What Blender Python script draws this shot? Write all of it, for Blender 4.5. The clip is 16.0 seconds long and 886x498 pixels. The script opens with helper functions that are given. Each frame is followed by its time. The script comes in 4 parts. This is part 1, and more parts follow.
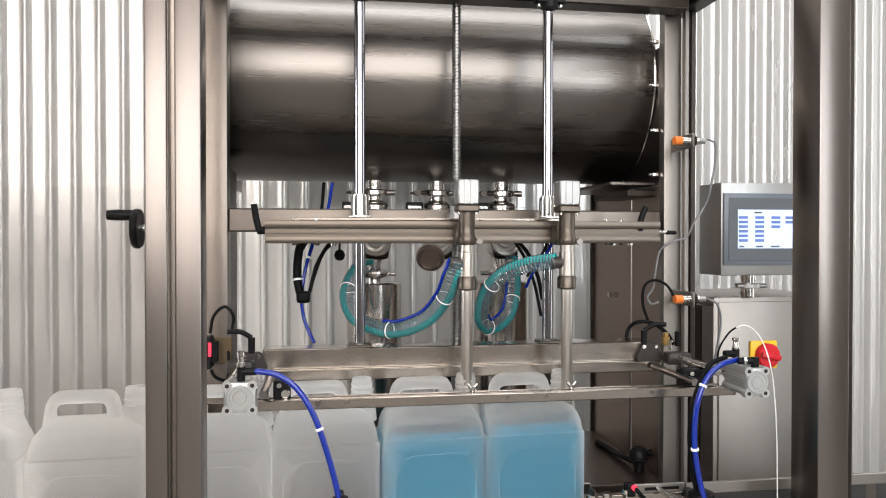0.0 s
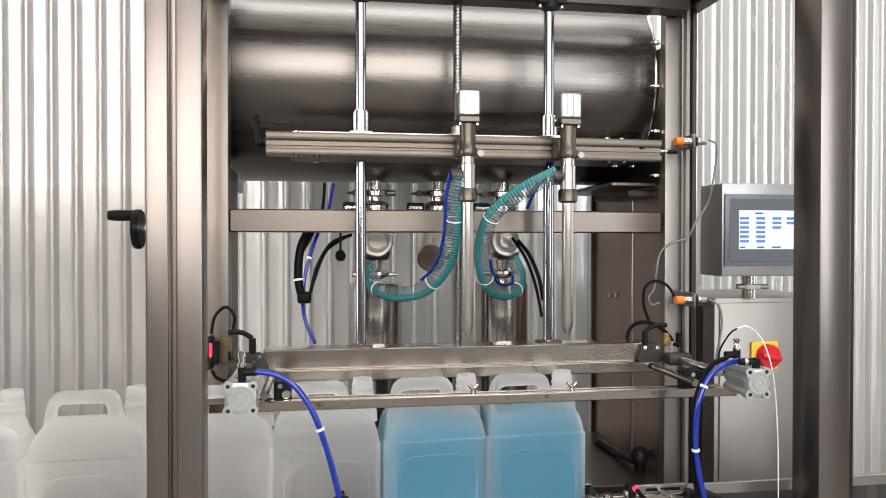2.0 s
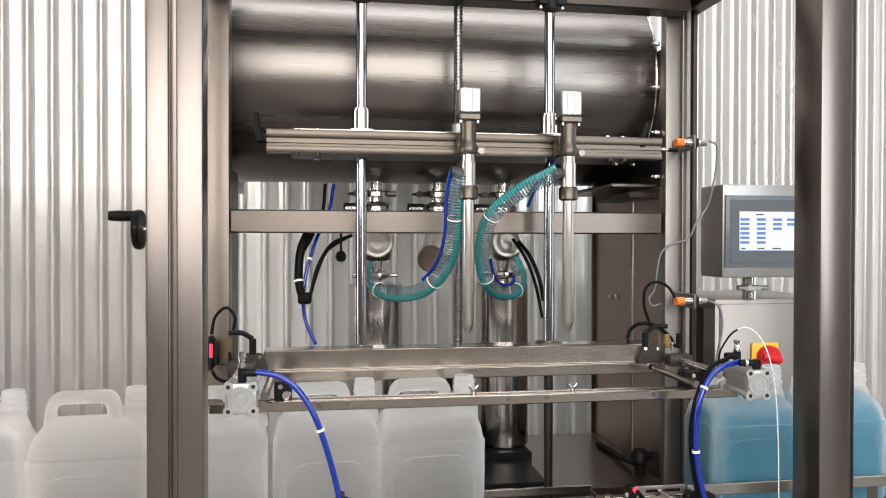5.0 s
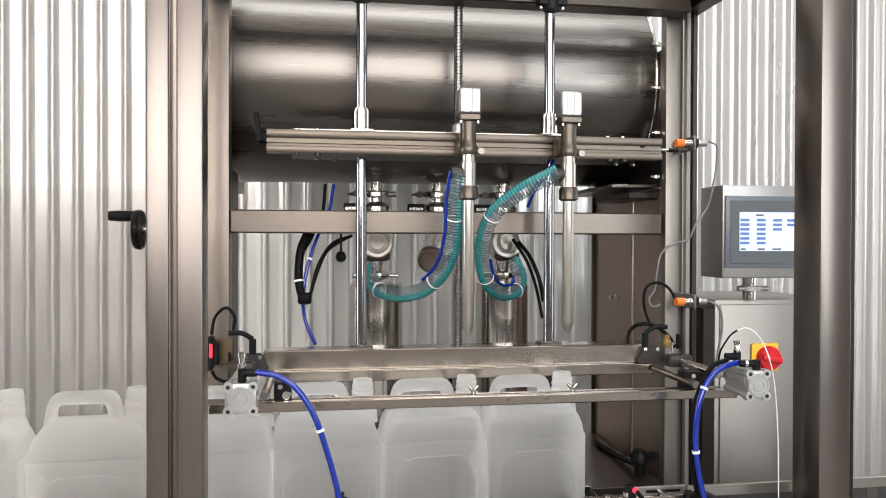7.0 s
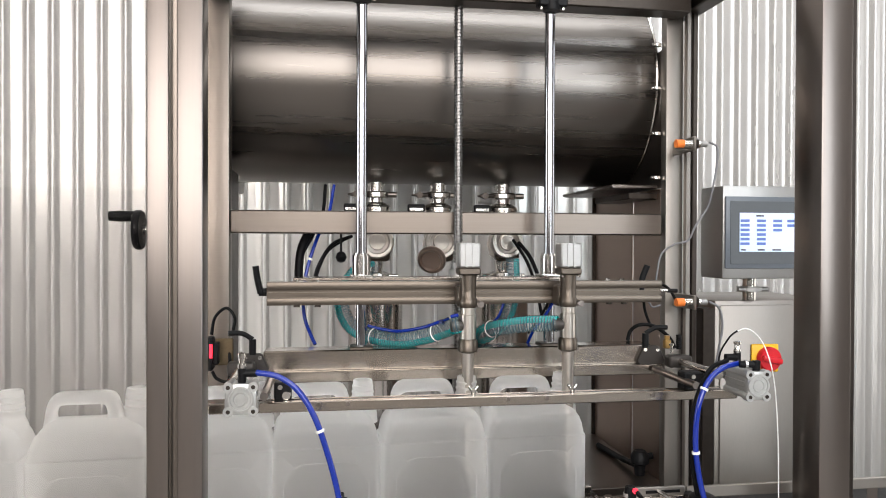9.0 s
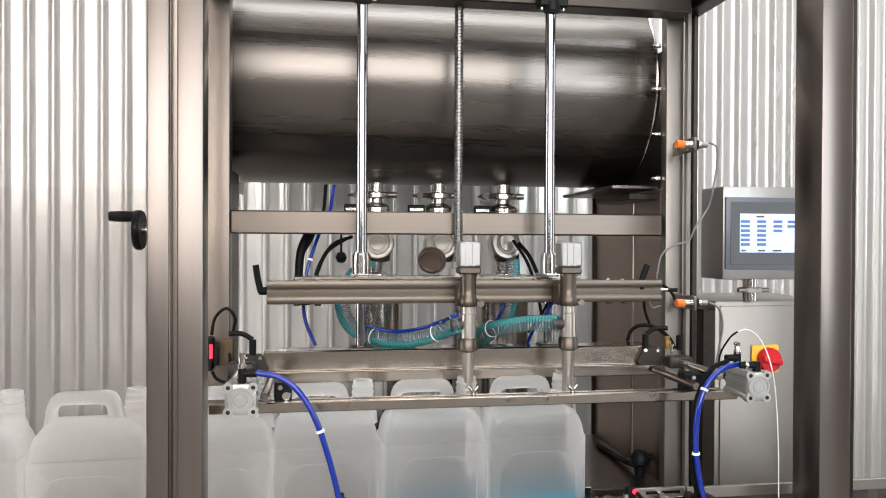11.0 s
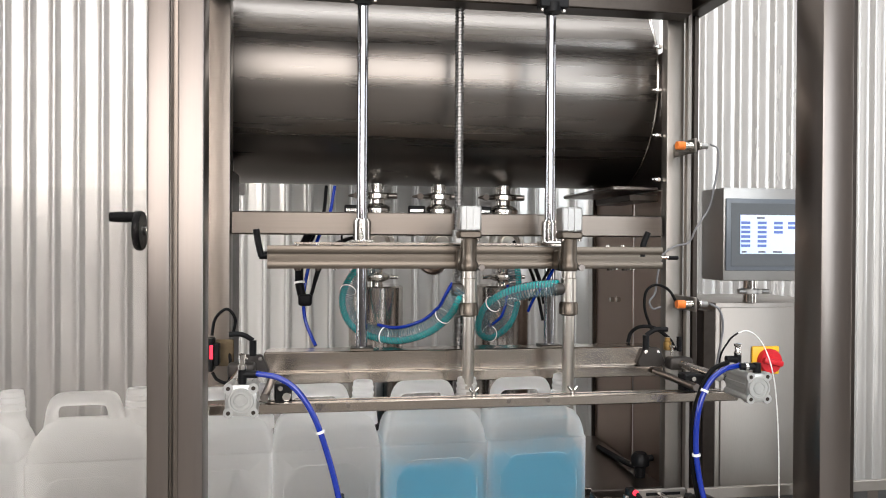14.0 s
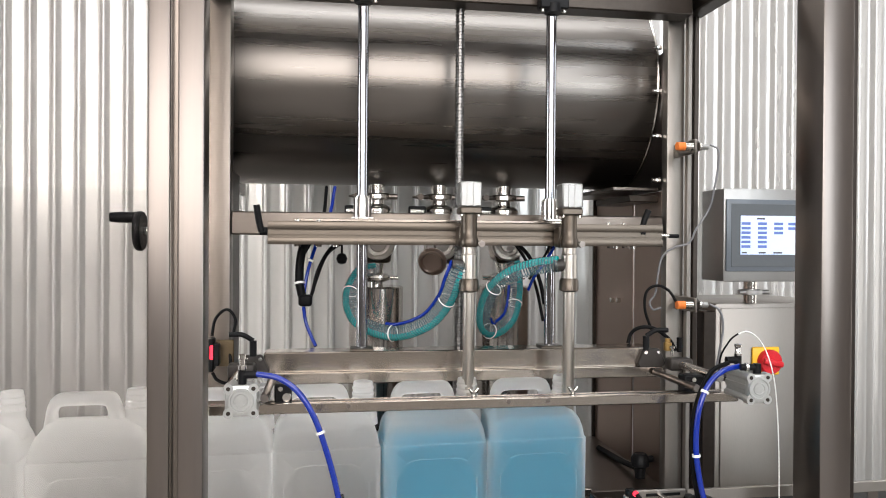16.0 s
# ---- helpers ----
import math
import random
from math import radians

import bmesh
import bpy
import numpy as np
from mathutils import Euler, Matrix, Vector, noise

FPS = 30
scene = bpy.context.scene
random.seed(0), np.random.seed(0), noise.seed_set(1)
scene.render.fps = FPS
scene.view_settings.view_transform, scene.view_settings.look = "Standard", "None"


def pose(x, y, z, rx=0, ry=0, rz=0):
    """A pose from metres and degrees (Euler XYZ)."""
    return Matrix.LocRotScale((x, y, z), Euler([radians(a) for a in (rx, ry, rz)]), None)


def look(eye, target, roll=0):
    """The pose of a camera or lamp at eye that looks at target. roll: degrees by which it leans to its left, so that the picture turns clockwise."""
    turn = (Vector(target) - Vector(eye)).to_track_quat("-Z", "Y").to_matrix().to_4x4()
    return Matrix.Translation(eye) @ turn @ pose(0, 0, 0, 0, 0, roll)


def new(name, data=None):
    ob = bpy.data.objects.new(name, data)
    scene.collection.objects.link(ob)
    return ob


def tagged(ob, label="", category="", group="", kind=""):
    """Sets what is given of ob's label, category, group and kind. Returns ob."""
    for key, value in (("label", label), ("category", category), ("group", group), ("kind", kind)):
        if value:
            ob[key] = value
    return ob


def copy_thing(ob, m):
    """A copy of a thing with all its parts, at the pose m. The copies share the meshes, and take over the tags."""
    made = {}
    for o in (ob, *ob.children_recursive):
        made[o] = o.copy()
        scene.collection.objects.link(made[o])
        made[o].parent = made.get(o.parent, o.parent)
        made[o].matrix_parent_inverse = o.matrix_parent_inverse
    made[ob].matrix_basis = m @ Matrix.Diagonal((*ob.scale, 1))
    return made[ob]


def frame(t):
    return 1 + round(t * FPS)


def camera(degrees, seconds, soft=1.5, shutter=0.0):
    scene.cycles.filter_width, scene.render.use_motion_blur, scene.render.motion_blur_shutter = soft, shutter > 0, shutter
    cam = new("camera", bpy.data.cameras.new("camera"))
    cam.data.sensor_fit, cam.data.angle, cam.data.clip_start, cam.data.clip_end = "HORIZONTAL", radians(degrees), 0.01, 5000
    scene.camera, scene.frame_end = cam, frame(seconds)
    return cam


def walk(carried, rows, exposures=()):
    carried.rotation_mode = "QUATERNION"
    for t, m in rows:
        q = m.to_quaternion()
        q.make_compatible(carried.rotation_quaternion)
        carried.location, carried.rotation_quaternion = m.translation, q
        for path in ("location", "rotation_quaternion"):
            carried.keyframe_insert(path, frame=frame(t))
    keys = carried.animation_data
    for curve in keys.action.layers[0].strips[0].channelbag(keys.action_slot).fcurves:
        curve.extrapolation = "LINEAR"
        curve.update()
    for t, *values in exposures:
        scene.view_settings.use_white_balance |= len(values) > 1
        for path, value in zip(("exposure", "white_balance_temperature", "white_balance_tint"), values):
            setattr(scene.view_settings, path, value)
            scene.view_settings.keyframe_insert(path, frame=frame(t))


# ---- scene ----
EYE = Vector((0, 0, 1.42))


def aim(yaw, pitch, roll):
    """The camera's pose at its stand: yaw to the right, pitch up, roll, in degrees."""
    y, p = radians(yaw), radians(pitch)
    way = Vector((math.sin(y) * math.cos(p), math.cos(y) * math.cos(p), math.sin(p)))
    return look(EYE, EYE + way, roll)


cam = camera(61.05, 16.0, soft=1.0)
walk(cam, [
    (0.0, aim(9.0, -0.7, 0.0)),
    (2.5, aim(8.92, -0.64, 0.04)),
    (4.2, aim(8.9, -0.6, 0.08)),
    (6.5, aim(8.9, -0.57, 0.14)),
    (9.0, aim(8.89, -0.53, 0.2)),
    (11.5, aim(8.87, -0.48, 0.26)),
    (13.5, aim(8.85, -0.43, 0.3)),
    (16.0, aim(8.83, -0.38, 0.36)),
], exposures=[(0.0, -0.08), (16.0, -0.08)])

# ---- light ----
world = bpy.data.worlds.new("sky")
scene.world = world
world.use_nodes = True
sky = world.node_tree.nodes.new("ShaderNodeTexSky")
sky.sky_type, sky.sun_disc, sky.sun_elevation, sky.sun_rotation = "NISHITA", False, radians(40), radians(200)
world.node_tree.links.new(sky.outputs[0], world.node_tree.nodes["Background"].inputs[0])
world.node_tree.nodes["Background"].inputs[1].default_value = 0.1


def area_lamp(name, m, sx, sy, watts, colour):
    data = bpy.data.lights.new(name, "AREA")
    data.shape, data.size, data.size_y, data.energy, data.color = "RECTANGLE", sx, sy, watts, colour
    ob = new(name, data)
    ob.matrix_world = m
    return ob


area_lamp("window_daylight", look((-1.6, -5.5, 3.4), (-1.6, 0, 3.4)), 7.6, 2.9, 555, (1.0, 0.95, 0.915))
area_lamp("tall_window_daylight", look((3.45, -5.5, 3.1), (3.45, 0, 3.1)), 1.5, 4.2, 170, (0.86, 0.935, 1.0))
# added fill from an unseen east opening, lifts the machine's right side
area_lamp("added_east_fill", look((4.25, 1.35, 1.8), (0, 1.35, 1.8)), 2.2, 3.0, 45, (1.0, 0.98, 0.96))
area_lamp("west_gate_daylight", look((-6.95, 1.1, 1.8), (0, 1.1, 1.8)), 2.7, 3.0, 160, (0.95, 0.98, 1.0))
# two added roof fills out of view, brighten the wall left and right
area_lamp("added_roof_fill", look((3.2, 1.3, 5.45), (3.2, 1.3, 0)), 1.3, 2.0, 35, (1.0, 0.98, 0.95))
area_lamp("added_roof_fill", look((-2.3, 1.3, 5.45), (-2.3, 1.3, 0)), 1.6, 2.0, 22, (1.0, 0.98, 0.95))


# added unseen fill overhead, reaches the corrugated wall behind the tank
area_lamp("added_middle_fill", look((0.5, 1.1, 5.45), (0.5, 1.1, 0)), 3.3, 1.0, 80, (0.95, 0.98, 1.0))
# added unseen overhead fill, for a bluish tank reflection and lighter cans
area_lamp("added_front_fill", look((2.85, -2.0, 5.45), (2.85, -2.0, 0)), 2.1, 2.5, 90, (0.88, 0.945, 1.0))


# ---- materials ----
def material(name, colour, rough=0.5, metal=0.0, vary=0.12, scale=6.0, fine=120.0, bump=0.02, stretch=(1, 1, 1), trans=0.0,
             alpha=1.0, ior=1.45, coat=0.0, glow=0.0, glow_colour=None, rough_vary=0.15, subsurface=0.0, aniso=0.0):
    """A principled surface with colour and gloss varied at two scales, in object space, and a fine relief."""
    m = bpy.data.materials.new(name)
    m.use_nodes = True
    n, l = m.node_tree.nodes, m.node_tree.links
    b = n["Principled BSDF"]
    co, mp = n.new("ShaderNodeTexCoord"), n.new("ShaderNodeMapping")
    mp.inputs["Scale"].default_value = stretch
    l.new(co.outputs["Object"], mp.inputs[0])
    big, small = n.new("ShaderNodeTexNoise"), n.new("ShaderNodeTexNoise")
    big.inputs["Scale"].default_value, big.inputs["Detail"].default_value = scale, 4
    small.inputs["Scale"].default_value, small.inputs["Detail"].default_value = fine, 3
    for t in (big, small):
        l.new(mp.outputs[0], t.inputs[0])
    mix = n.new("ShaderNodeMath")
    mix.operation = "MULTIPLY_ADD"
    l.new(small.outputs[0], mix.inputs[0])
    mix.inputs[1].default_value = 0.5
    half = n.new("ShaderNodeMath")
    half.operation = "MULTIPLY"
    half.inputs[1].default_value = 0.5
    l.new(big.outputs[0], half.inputs[0])
    l.new(half.outputs[0], mix.inputs[2])
    ramp = n.new("ShaderNodeMapRange")
    ramp.inputs[1].default_value, ramp.inputs[2].default_value = 0.25, 0.75
    ramp.inputs[3].default_value, ramp.inputs[4].default_value = 1 - vary, 1 + vary
    l.new(mix.outputs[0], ramp.inputs[0])
    col = n.new("ShaderNodeVectorMath")
    col.operation = "SCALE"
    col.inputs[0].default_value = colour
    l.new(ramp.outputs[0], col.inputs["Scale"])
    l.new(col.outputs[0], b.inputs["Base Color"])
    rr = n.new("ShaderNodeMapRange")
    rr.inputs[1].default_value, rr.inputs[2].default_value = 0.25, 0.75
    rr.inputs[3].default_value, rr.inputs[4].default_value = max(0.02, rough * (1 - rough_vary)), min(1, rough * (1 + rough_vary))
    l.new(mix.outputs[0], rr.inputs[0])
    l.new(rr.outputs[0], b.inputs["Roughness"])
    if bump:
        bp = n.new("ShaderNodeBump")
        bp.inputs["Strength"].default_value, bp.inputs["Distance"].default_value = bump, 0.01
        l.new(mix.outputs[0], bp.inputs["Height"])
        l.new(bp.outputs[0], b.inputs["Normal"])
    for key, value in (("Metallic", metal), ("Transmission Weight", trans), ("Alpha", alpha), ("IOR", ior), ("Coat Weight", coat),
                       ("Emission Strength", glow), ("Subsurface Weight", subsurface), ("Anisotropic", aniso)):
        b.inputs[key].default_value = value
    if subsurface:
        b.inputs["Subsurface Radius"].default_value, b.inputs["Subsurface Scale"].default_value = (1, 1, 1), 0.02
    if glow:
        b.inputs["Emission Color"].default_value = (*(glow_colour or colour), 1)
    return m


STEEL = material("brushed_steel", (0.195, 0.17, 0.154), 0.3, 1.0, 0.04, 2, 60, 0.0, (5, 5, 0.12), rough_vary=0.12)
STEEL_ROW = material("brushed_steel_lengthwise", (0.345, 0.302, 0.262), 0.22, 1.0, 0.05, 3, 90, 0.0, (0.1, 6, 6), rough_vary=0.12)
BEAM_STEEL = material("brown_brushed_beam", (0.175, 0.149, 0.129), 0.34, 1.0, 0.07, 2, 60, 0.0, (0.15, 5, 5), rough_vary=0.12)
SCREW_STEEL = material("oiled_screw_steel", (0.17, 0.163, 0.157), 0.3, 1.0, 0.15, 20, 150, 0.01)
SHEET = material("satin_cabinet_sheet", (0.28, 0.258, 0.236), 0.45, 1.0, 0.1, 3, 120, 0.015, (6, 6, 0.6), rough_vary=0.25)
CAST = material("dark_cast_iron", (0.05, 0.044, 0.04), 0.45, 0.6, 0.2, 20, 200, 0.04)
TANK_STEEL = material("rolled_tank_steel", (0.165, 0.149, 0.136), 0.29, 1.0, 0.05, 2.2, 40, 0.0, (0.06, 2.0, 2.0), rough_vary=0.2)
# near-black steel: the depth of the machine's inner shade is in this colour
DARK_STEEL = material("darkened_steel", (0.055, 0.046, 0.04), 0.38, 1.0, 0.22, 3, 60, 0.015)
PANEL_STEEL = material("brown_reflecting_sheet", (0.34, 0.26, 0.218), 0.3, 1.0, 0.05, 2, 50, 0.0, (2, 2, 0.5), rough_vary=0.1)
CHROME = material("chromed_shaft", (0.4, 0.4, 0.42), 0.12, 1.0, 0.03, 5, 80, 0.0)
POLISHED = material("polished_fitting", (0.62, 0.6, 0.57), 0.16, 1.0, 0.08, 20, 200, 0.01)
CYLINDER_STEEL = material("drawn_cylinder_steel", (0.42, 0.392, 0.366), 0.17, 1.0, 0.06, 8, 120, 0.0, (4, 4, 0.2), rough_vary=0.3)
ALU = material("anodised_aluminium", (0.128, 0.107, 0.088), 0.38, 1.0, 0.06, 8, 200, 0.01)
ALU_LIGHT = material("cast_aluminium", (0.38, 0.375, 0.365), 0.42, 0.85, 0.08, 25, 300, 0.03)
SATIN = material("satin_steel_pipe", (0.54, 0.5, 0.455), 0.3, 1.0, 0.04, 10, 40, 0.0, (4, 4, 0.3), rough_vary=0.08)
LEAD = material("grey_cable_sheath", (0.2, 0.2, 0.21), 0.4, 0, 0.08, 30, 100, 0.0)
CAST_ALU = material("grey_die_cast_alloy", (0.5, 0.5, 0.485), 0.33, 0.75, 0.08, 25, 300, 0.03)
WALL = material("painted_corrugated_sheet", (0.51, 0.497, 0.48), 0.25, 0.42, 0.05, 1.2, 30, 0.01, (1, 1, 0.15), coat=0.5)
PLASTER = material("grey_plaster", (0.2, 0.18, 0.165), 0.85, 0, 0.08, 1.5, 60, 0.05)
CEILING = material("pale_ceiling_sheet", (0.78, 0.755, 0.72), 0.8, 0, 0.06, 1.5, 60, 0.03)
BRASS = material("worn_brass", (0.5, 0.32, 0.12), 0.3, 1.0, 0.15, 30, 200, 0.02)
BRONZE = material("zinc_passivated_plate", (0.14, 0.105, 0.065), 0.4, 1.0, 0.15, 30, 200, 0.02)
CONCRETE = material("worn_concrete", (0.26, 0.246, 0.228), 0.6, 0, 0.2, 1.2, 50, 0.08)
BLACK = material("black_plastic", (0.006, 0.006, 0.0066), 0.42, 0, 0.2, 30, 300, 0.03, ior=1.23)
RUBBER = material("black_rubber_cable", (0.004, 0.004, 0.0045), 0.5, 0, 0.2, 30, 300, 0.02, ior=1.2)
JUG = material("milky_polyethylene", (0.99, 0.99, 0.985), 0.34, 0, 0.0, 5, 20, 0.0, trans=0.91, ior=1.15, rough_vary=0.05)
n, l = JUG.node_tree.nodes, JUG.node_tree.links
through_light, blend = n.new("ShaderNodeBsdfTranslucent"), n.new("ShaderNodeMixShader")
through_light.inputs[0].default_value, blend.inputs[0].default_value = (1.0, 0.995, 0.985, 1), 0.6
l.new(n["Principled BSDF"].outputs[0], blend.inputs[1])
l.new(through_light.outputs[0], blend.inputs[2])
l.new(blend.outputs[0], n["Material Output"].inputs["Surface"])
FLUID = material("blue_washer_fluid", (0.0, 0.14, 0.235), 0.3, 0, 0.06, 7, 60, 0.0)
BLUE = material("blue_air_tube", (0.002, 0.02, 0.25), 0.14, 0, 0.06, 20, 200, 0.0, coat=0.5)
ORANGE = material("orange_sensor_cap", (0.85, 0.22, 0.04), 0.4, 0, 0.08, 30, 200, 0.01)
RED = material("red_switch_plastic", (0.62, 0.02, 0.03), 0.3, 0, 0.08, 30, 200, 0.01)
YELLOW = material("yellow_switch_plate", (0.9, 0.5, 0.02), 0.4, 0, 0.06, 30, 200, 0.01)
WHITE = material("white_plastic", (0.82, 0.82, 0.8), 0.4, 0, 0.04, 30, 200, 0.01)
BEZEL = material("satin_grey_bezel", (0.13, 0.148, 0.17), 0.3, 0, 0.05, 30, 200, 0.01)
GREY_PLASTIC = material("grey_bezel", (0.1, 0.11, 0.12), 0.35, 0, 0.06, 30, 200, 0.01)
# tint dims the left wall and cans behind the pane; their darkness is put here
ACRYLIC = material("dimming_acrylic", (0.73, 0.715, 0.7), 0.03, 0, 0.02, 3, 40, 0.0, trans=1.0, ior=1.12)
SCREEN = material("lit_screen", (0.55, 0.68, 0.85), 0.2, 0, 0.03, 10, 100, 0, glow=0.42, glow_colour=(0.68, 0.8, 0.98))
KEY_BLUE = material("blue_screen_key", (0.1, 0.16, 0.42), 0.3, 0, 0.02, 10, 100, 0, glow=0.22, glow_colour=(0.2, 0.3, 0.7))


# ---- mesh helpers ----
def ident(x=0, y=0, z=0, rx=0, ry=0, rz=0):
    return pose(x, y, z, rx, ry, rz)


def box(bm, x0, x1, y0, y1, z0, z1, bevel=0.0, segments=1):
    """A bevelled box between the given planes."""
    got = bmesh.ops.create_cube(bm, size=1, matrix=Matrix.Translation(((x0 + x1) / 2, (y0 + y1) / 2, (z0 + z1) / 2))
                                @ Matrix.Diagonal((abs(x1 - x0), abs(y1 - y0), abs(z1 - z0), 1)))
    if bevel:
        edges = list({e for v in got["verts"] for e in v.link_edges})
        bmesh.ops.bevel(bm, geom=edges, offset=bevel, segments=segments, affect="EDGES", profile=0.5)
    return bm


def rod(bm, a, b, r, sides=20, r2=None, caps=True):
    """A round bar from a to b, tapering to r2."""
    a, b = Vector(a), Vector(b)
    turn = (b - a).to_track_quat("Z", "Y").to_matrix().to_4x4()
    bmesh.ops.create_cone(bm, cap_ends=caps, segments=sides, radius1=r, radius2=r if r2 is None else r2, depth=(b - a).length,
                          matrix=Matrix.Translation((a + b) / 2) @ turn)
    return bm


def turned(bm, profile, m=None, sides=24):
    """A turned piece about the local z axis: profile rows of radius, height."""
    m = m or Matrix()
    rings = []
    for r, z in profile:
        rings.append([bm.verts.new(m @ Vector((r * math.cos(2 * math.pi * i / sides), r * math.sin(2 * math.pi * i / sides), z)))
                      for i in range(sides)])
    for a, b in zip(rings, rings[1:]):
        for i in range(sides):
            bm.faces.new((a[i], a[(i + 1) % sides], b[(i + 1) % sides], b[i]))
    bm.faces.new(list(reversed(rings[0])))
    bm.faces.new(rings[-1])
    return bm


def spline(points, steps=8):
    """A smooth line through the points."""
    p = [Vector(q) for q in points]
    p = [2 * p[0] - p[1]] + p + [2 * p[-1] - p[-2]]
    out = []
    for i in range(1, len(p) - 2):
        for k in range(steps):
            t = k / steps
            a, b, c, d = p[i - 1:i + 3]
            out.append(0.5 * ((2 * b) + (c - a) * t + (2 * a - 5 * b + 4 * c - d) * t * t + (3 * b - a - 3 * c + d) * t ** 3))
    return out + [p[-2]]


def tube(bm, points, r, sides=10, steps=8):
    """A bent round tube through the points."""
    line = spline(points, steps) if steps > 1 else [Vector(q) for q in points]
    rings, side = [], None
    for i, c in enumerate(line):
        way = (line[min(i + 1, len(line) - 1)] - line[max(i - 1, 0)]).normalized()
        if side is None:
            side = way.orthogonal().normalized()
        side = (side - way * side.dot(way)).normalized()
        other = way.cross(side)
        rings.append([bm.verts.new(c + r * (math.cos(2 * math.pi * k / sides) * side + math.sin(2 * math.pi * k / sides) * other))
                      for k in range(sides)])
    for a, b in zip(rings, rings[1:]):
        for k in range(sides):
            bm.faces.new((a[k], a[(k + 1) % sides], b[(k + 1) % sides], b[k]))
    bm.faces.new(list(reversed(rings[0])))
    bm.faces.new(rings[-1])
    return bm


def part(name, bm, mat, parent=None, label="", smooth=40):
    """Links a bmesh as one mesh object under its parent."""
    bmesh.ops.recalc_face_normals(bm, faces=bm.faces)
    data = bpy.data.meshes.new(name)
    bm.to_mesh(data)
    bm.free()
    data.materials.append(mat)
    if smooth:
        data.polygons.foreach_set("use_smooth", [True] * len(data.polygons))
        data.set_sharp_from_angle(angle=radians(smooth))
    ob = new(name, data)
    if parent:
        ob.parent = parent
    if label:
        ob["label"] = label
    return ob


def thing(name, label, category, group="", m=None, kind=""):
    ob = new(name)
    if m is not None:
        ob.matrix_basis = m
    return tagged(ob, label, category, group, kind)


def B(*a, **k):
    return box(bmesh.new(), *a, **k)


def R(*a, **k):
    return rod(bmesh.new(), *a, **k)


def T(*a, **k):
    return tube(bmesh.new(), *a, **k)


def L(*a, **k):
    return turned(bmesh.new(), *a, **k)


# ---- hall ----
def build_hall():
    # floor, ceiling and three plaster walls are unseen, toned to shape bounce and reflections
    tagged(part("floor", B(-7, 4.4, -5.6, 4.4, -0.12, 0), CONCRETE), "worn grey concrete factory floor", "floor", kind="structure")
    # unseen ceiling with openings added for the overhead fill lamps
    bm = bmesh.new()
    for b in ((-7, -3.15, -5.6, 4.4), (3.9, 4.4, -5.6, 4.4), (-3.15, 1.75, -5.6, 0.25), (1.75, 3.9, -5.6, -3.3), (1.75, 3.9, -0.7, 0.25), (-3.15, 3.9, 2.35, 4.4), (-1.45, 2.5, 0.25, 0.55), (-1.45, 2.5, 1.65, 2.35), (-1.45, -1.2, 0.55, 1.65), (2.2, 2.5, 0.55, 1.65)):
        box(bm, *b, 5.5, 5.6)
    tagged(part("ceiling", bm, CEILING), "unseen pale hall ceiling with four added light openings", "ceiling", kind="structure")
    bm = bmesh.new()
    for b in ((-5.6, -0.3, 0, 5.5), (2.5, 4.4, 0, 5.5), (-0.3, 2.5, 3.35, 5.5)):
        box(bm, -7.1, -7.0, *b)
    tagged(part("wall_west", bm, PLASTER), "grey plastered hall wall with an open gate", "wall", kind="structure")
    # unseen east wall, opening cut for the added fill lamp
    bm = bmesh.new()
    for b in ((-5.6, 0.2, 0, 5.5), (2.5, 4.4, 0, 5.5), (0.2, 2.5, 3.35, 5.5)):
        box(bm, 4.3, 4.4, *b)
    tagged(part("wall_east", bm, PLASTER), "unseen grey plastered hall wall with an opening for added side light", "wall", kind="structure")
    bm = bmesh.new()
    for b in ((-7, -5.5, 0, 5.5), (2.3, 2.65, 0, 5.5), (4.25, 4.4, 0, 5.5), (-5.5, 2.3, 0, 1.9), (-5.5, 2.3, 4.9, 5.5), (2.65, 4.25, 5.25, 5.5), (2.65, 4.25, 0, 0.9)):
        box(bm, b[0], b[1], -5.7, -5.6, b[2], b[3])
    tagged(part("wall_south", bm, PLASTER), "grey plastered hall wall with a window band and a tall window", "wall", kind="structure")
    # corrugated sheet behind the machine, turned a little against it
    bm = bmesh.new()
    pitch, half = 0.0725, 74
    prof = ((0.0, 0.0), (0.021, 0.0), (0.041, 0.0), (0.043, 0.0012), (0.0475, 0.023), (0.0487, 0.0258), (0.0513, 0.0272), (0.0555, 0.0272), (0.0581, 0.0258),
            (0.0595, 0.023), (0.066, 0.0012), (0.068, 0.0))
    line = [(k * pitch + x, y) for k in range(-half, half) for x, y in prof]
    lo = [bm.verts.new((x, -y, 0)) for x, y in line]
    hi = [bm.verts.new((x, -y, 5.5)) for x, y in line]
    for i in range(len(line) - 1):
        bm.faces.new((lo[i], lo[i + 1], hi[i + 1], hi[i]))
    back = bmesh.ops.extrude_face_region(bm, geom=list(bm.faces))
    bmesh.ops.translate(bm, verts=[v for v in back["geom"] if isinstance(v, bmesh.types.BMVert)], vec=(0, 0.03, 0))
    w = part("wall_north", bm, WALL, smooth=50)
    w.matrix_basis = pose(0.3972, 2.609, 0, 0, 0, 1.95)
    tagged(w, "glossy off-white corrugated metal wall sheet with vertical ribs", "wall", kind="structure")


build_hall()



# ---- frame of the machine ----
def tube_post(parent, name, x0, x1, y0, y1, z0=0.02, z1=2.25, mat=None):
    return part(name, B(x0, x1, y0, y1, z0, z1, bevel=0.003, segments=2), mat or STEEL, parent)


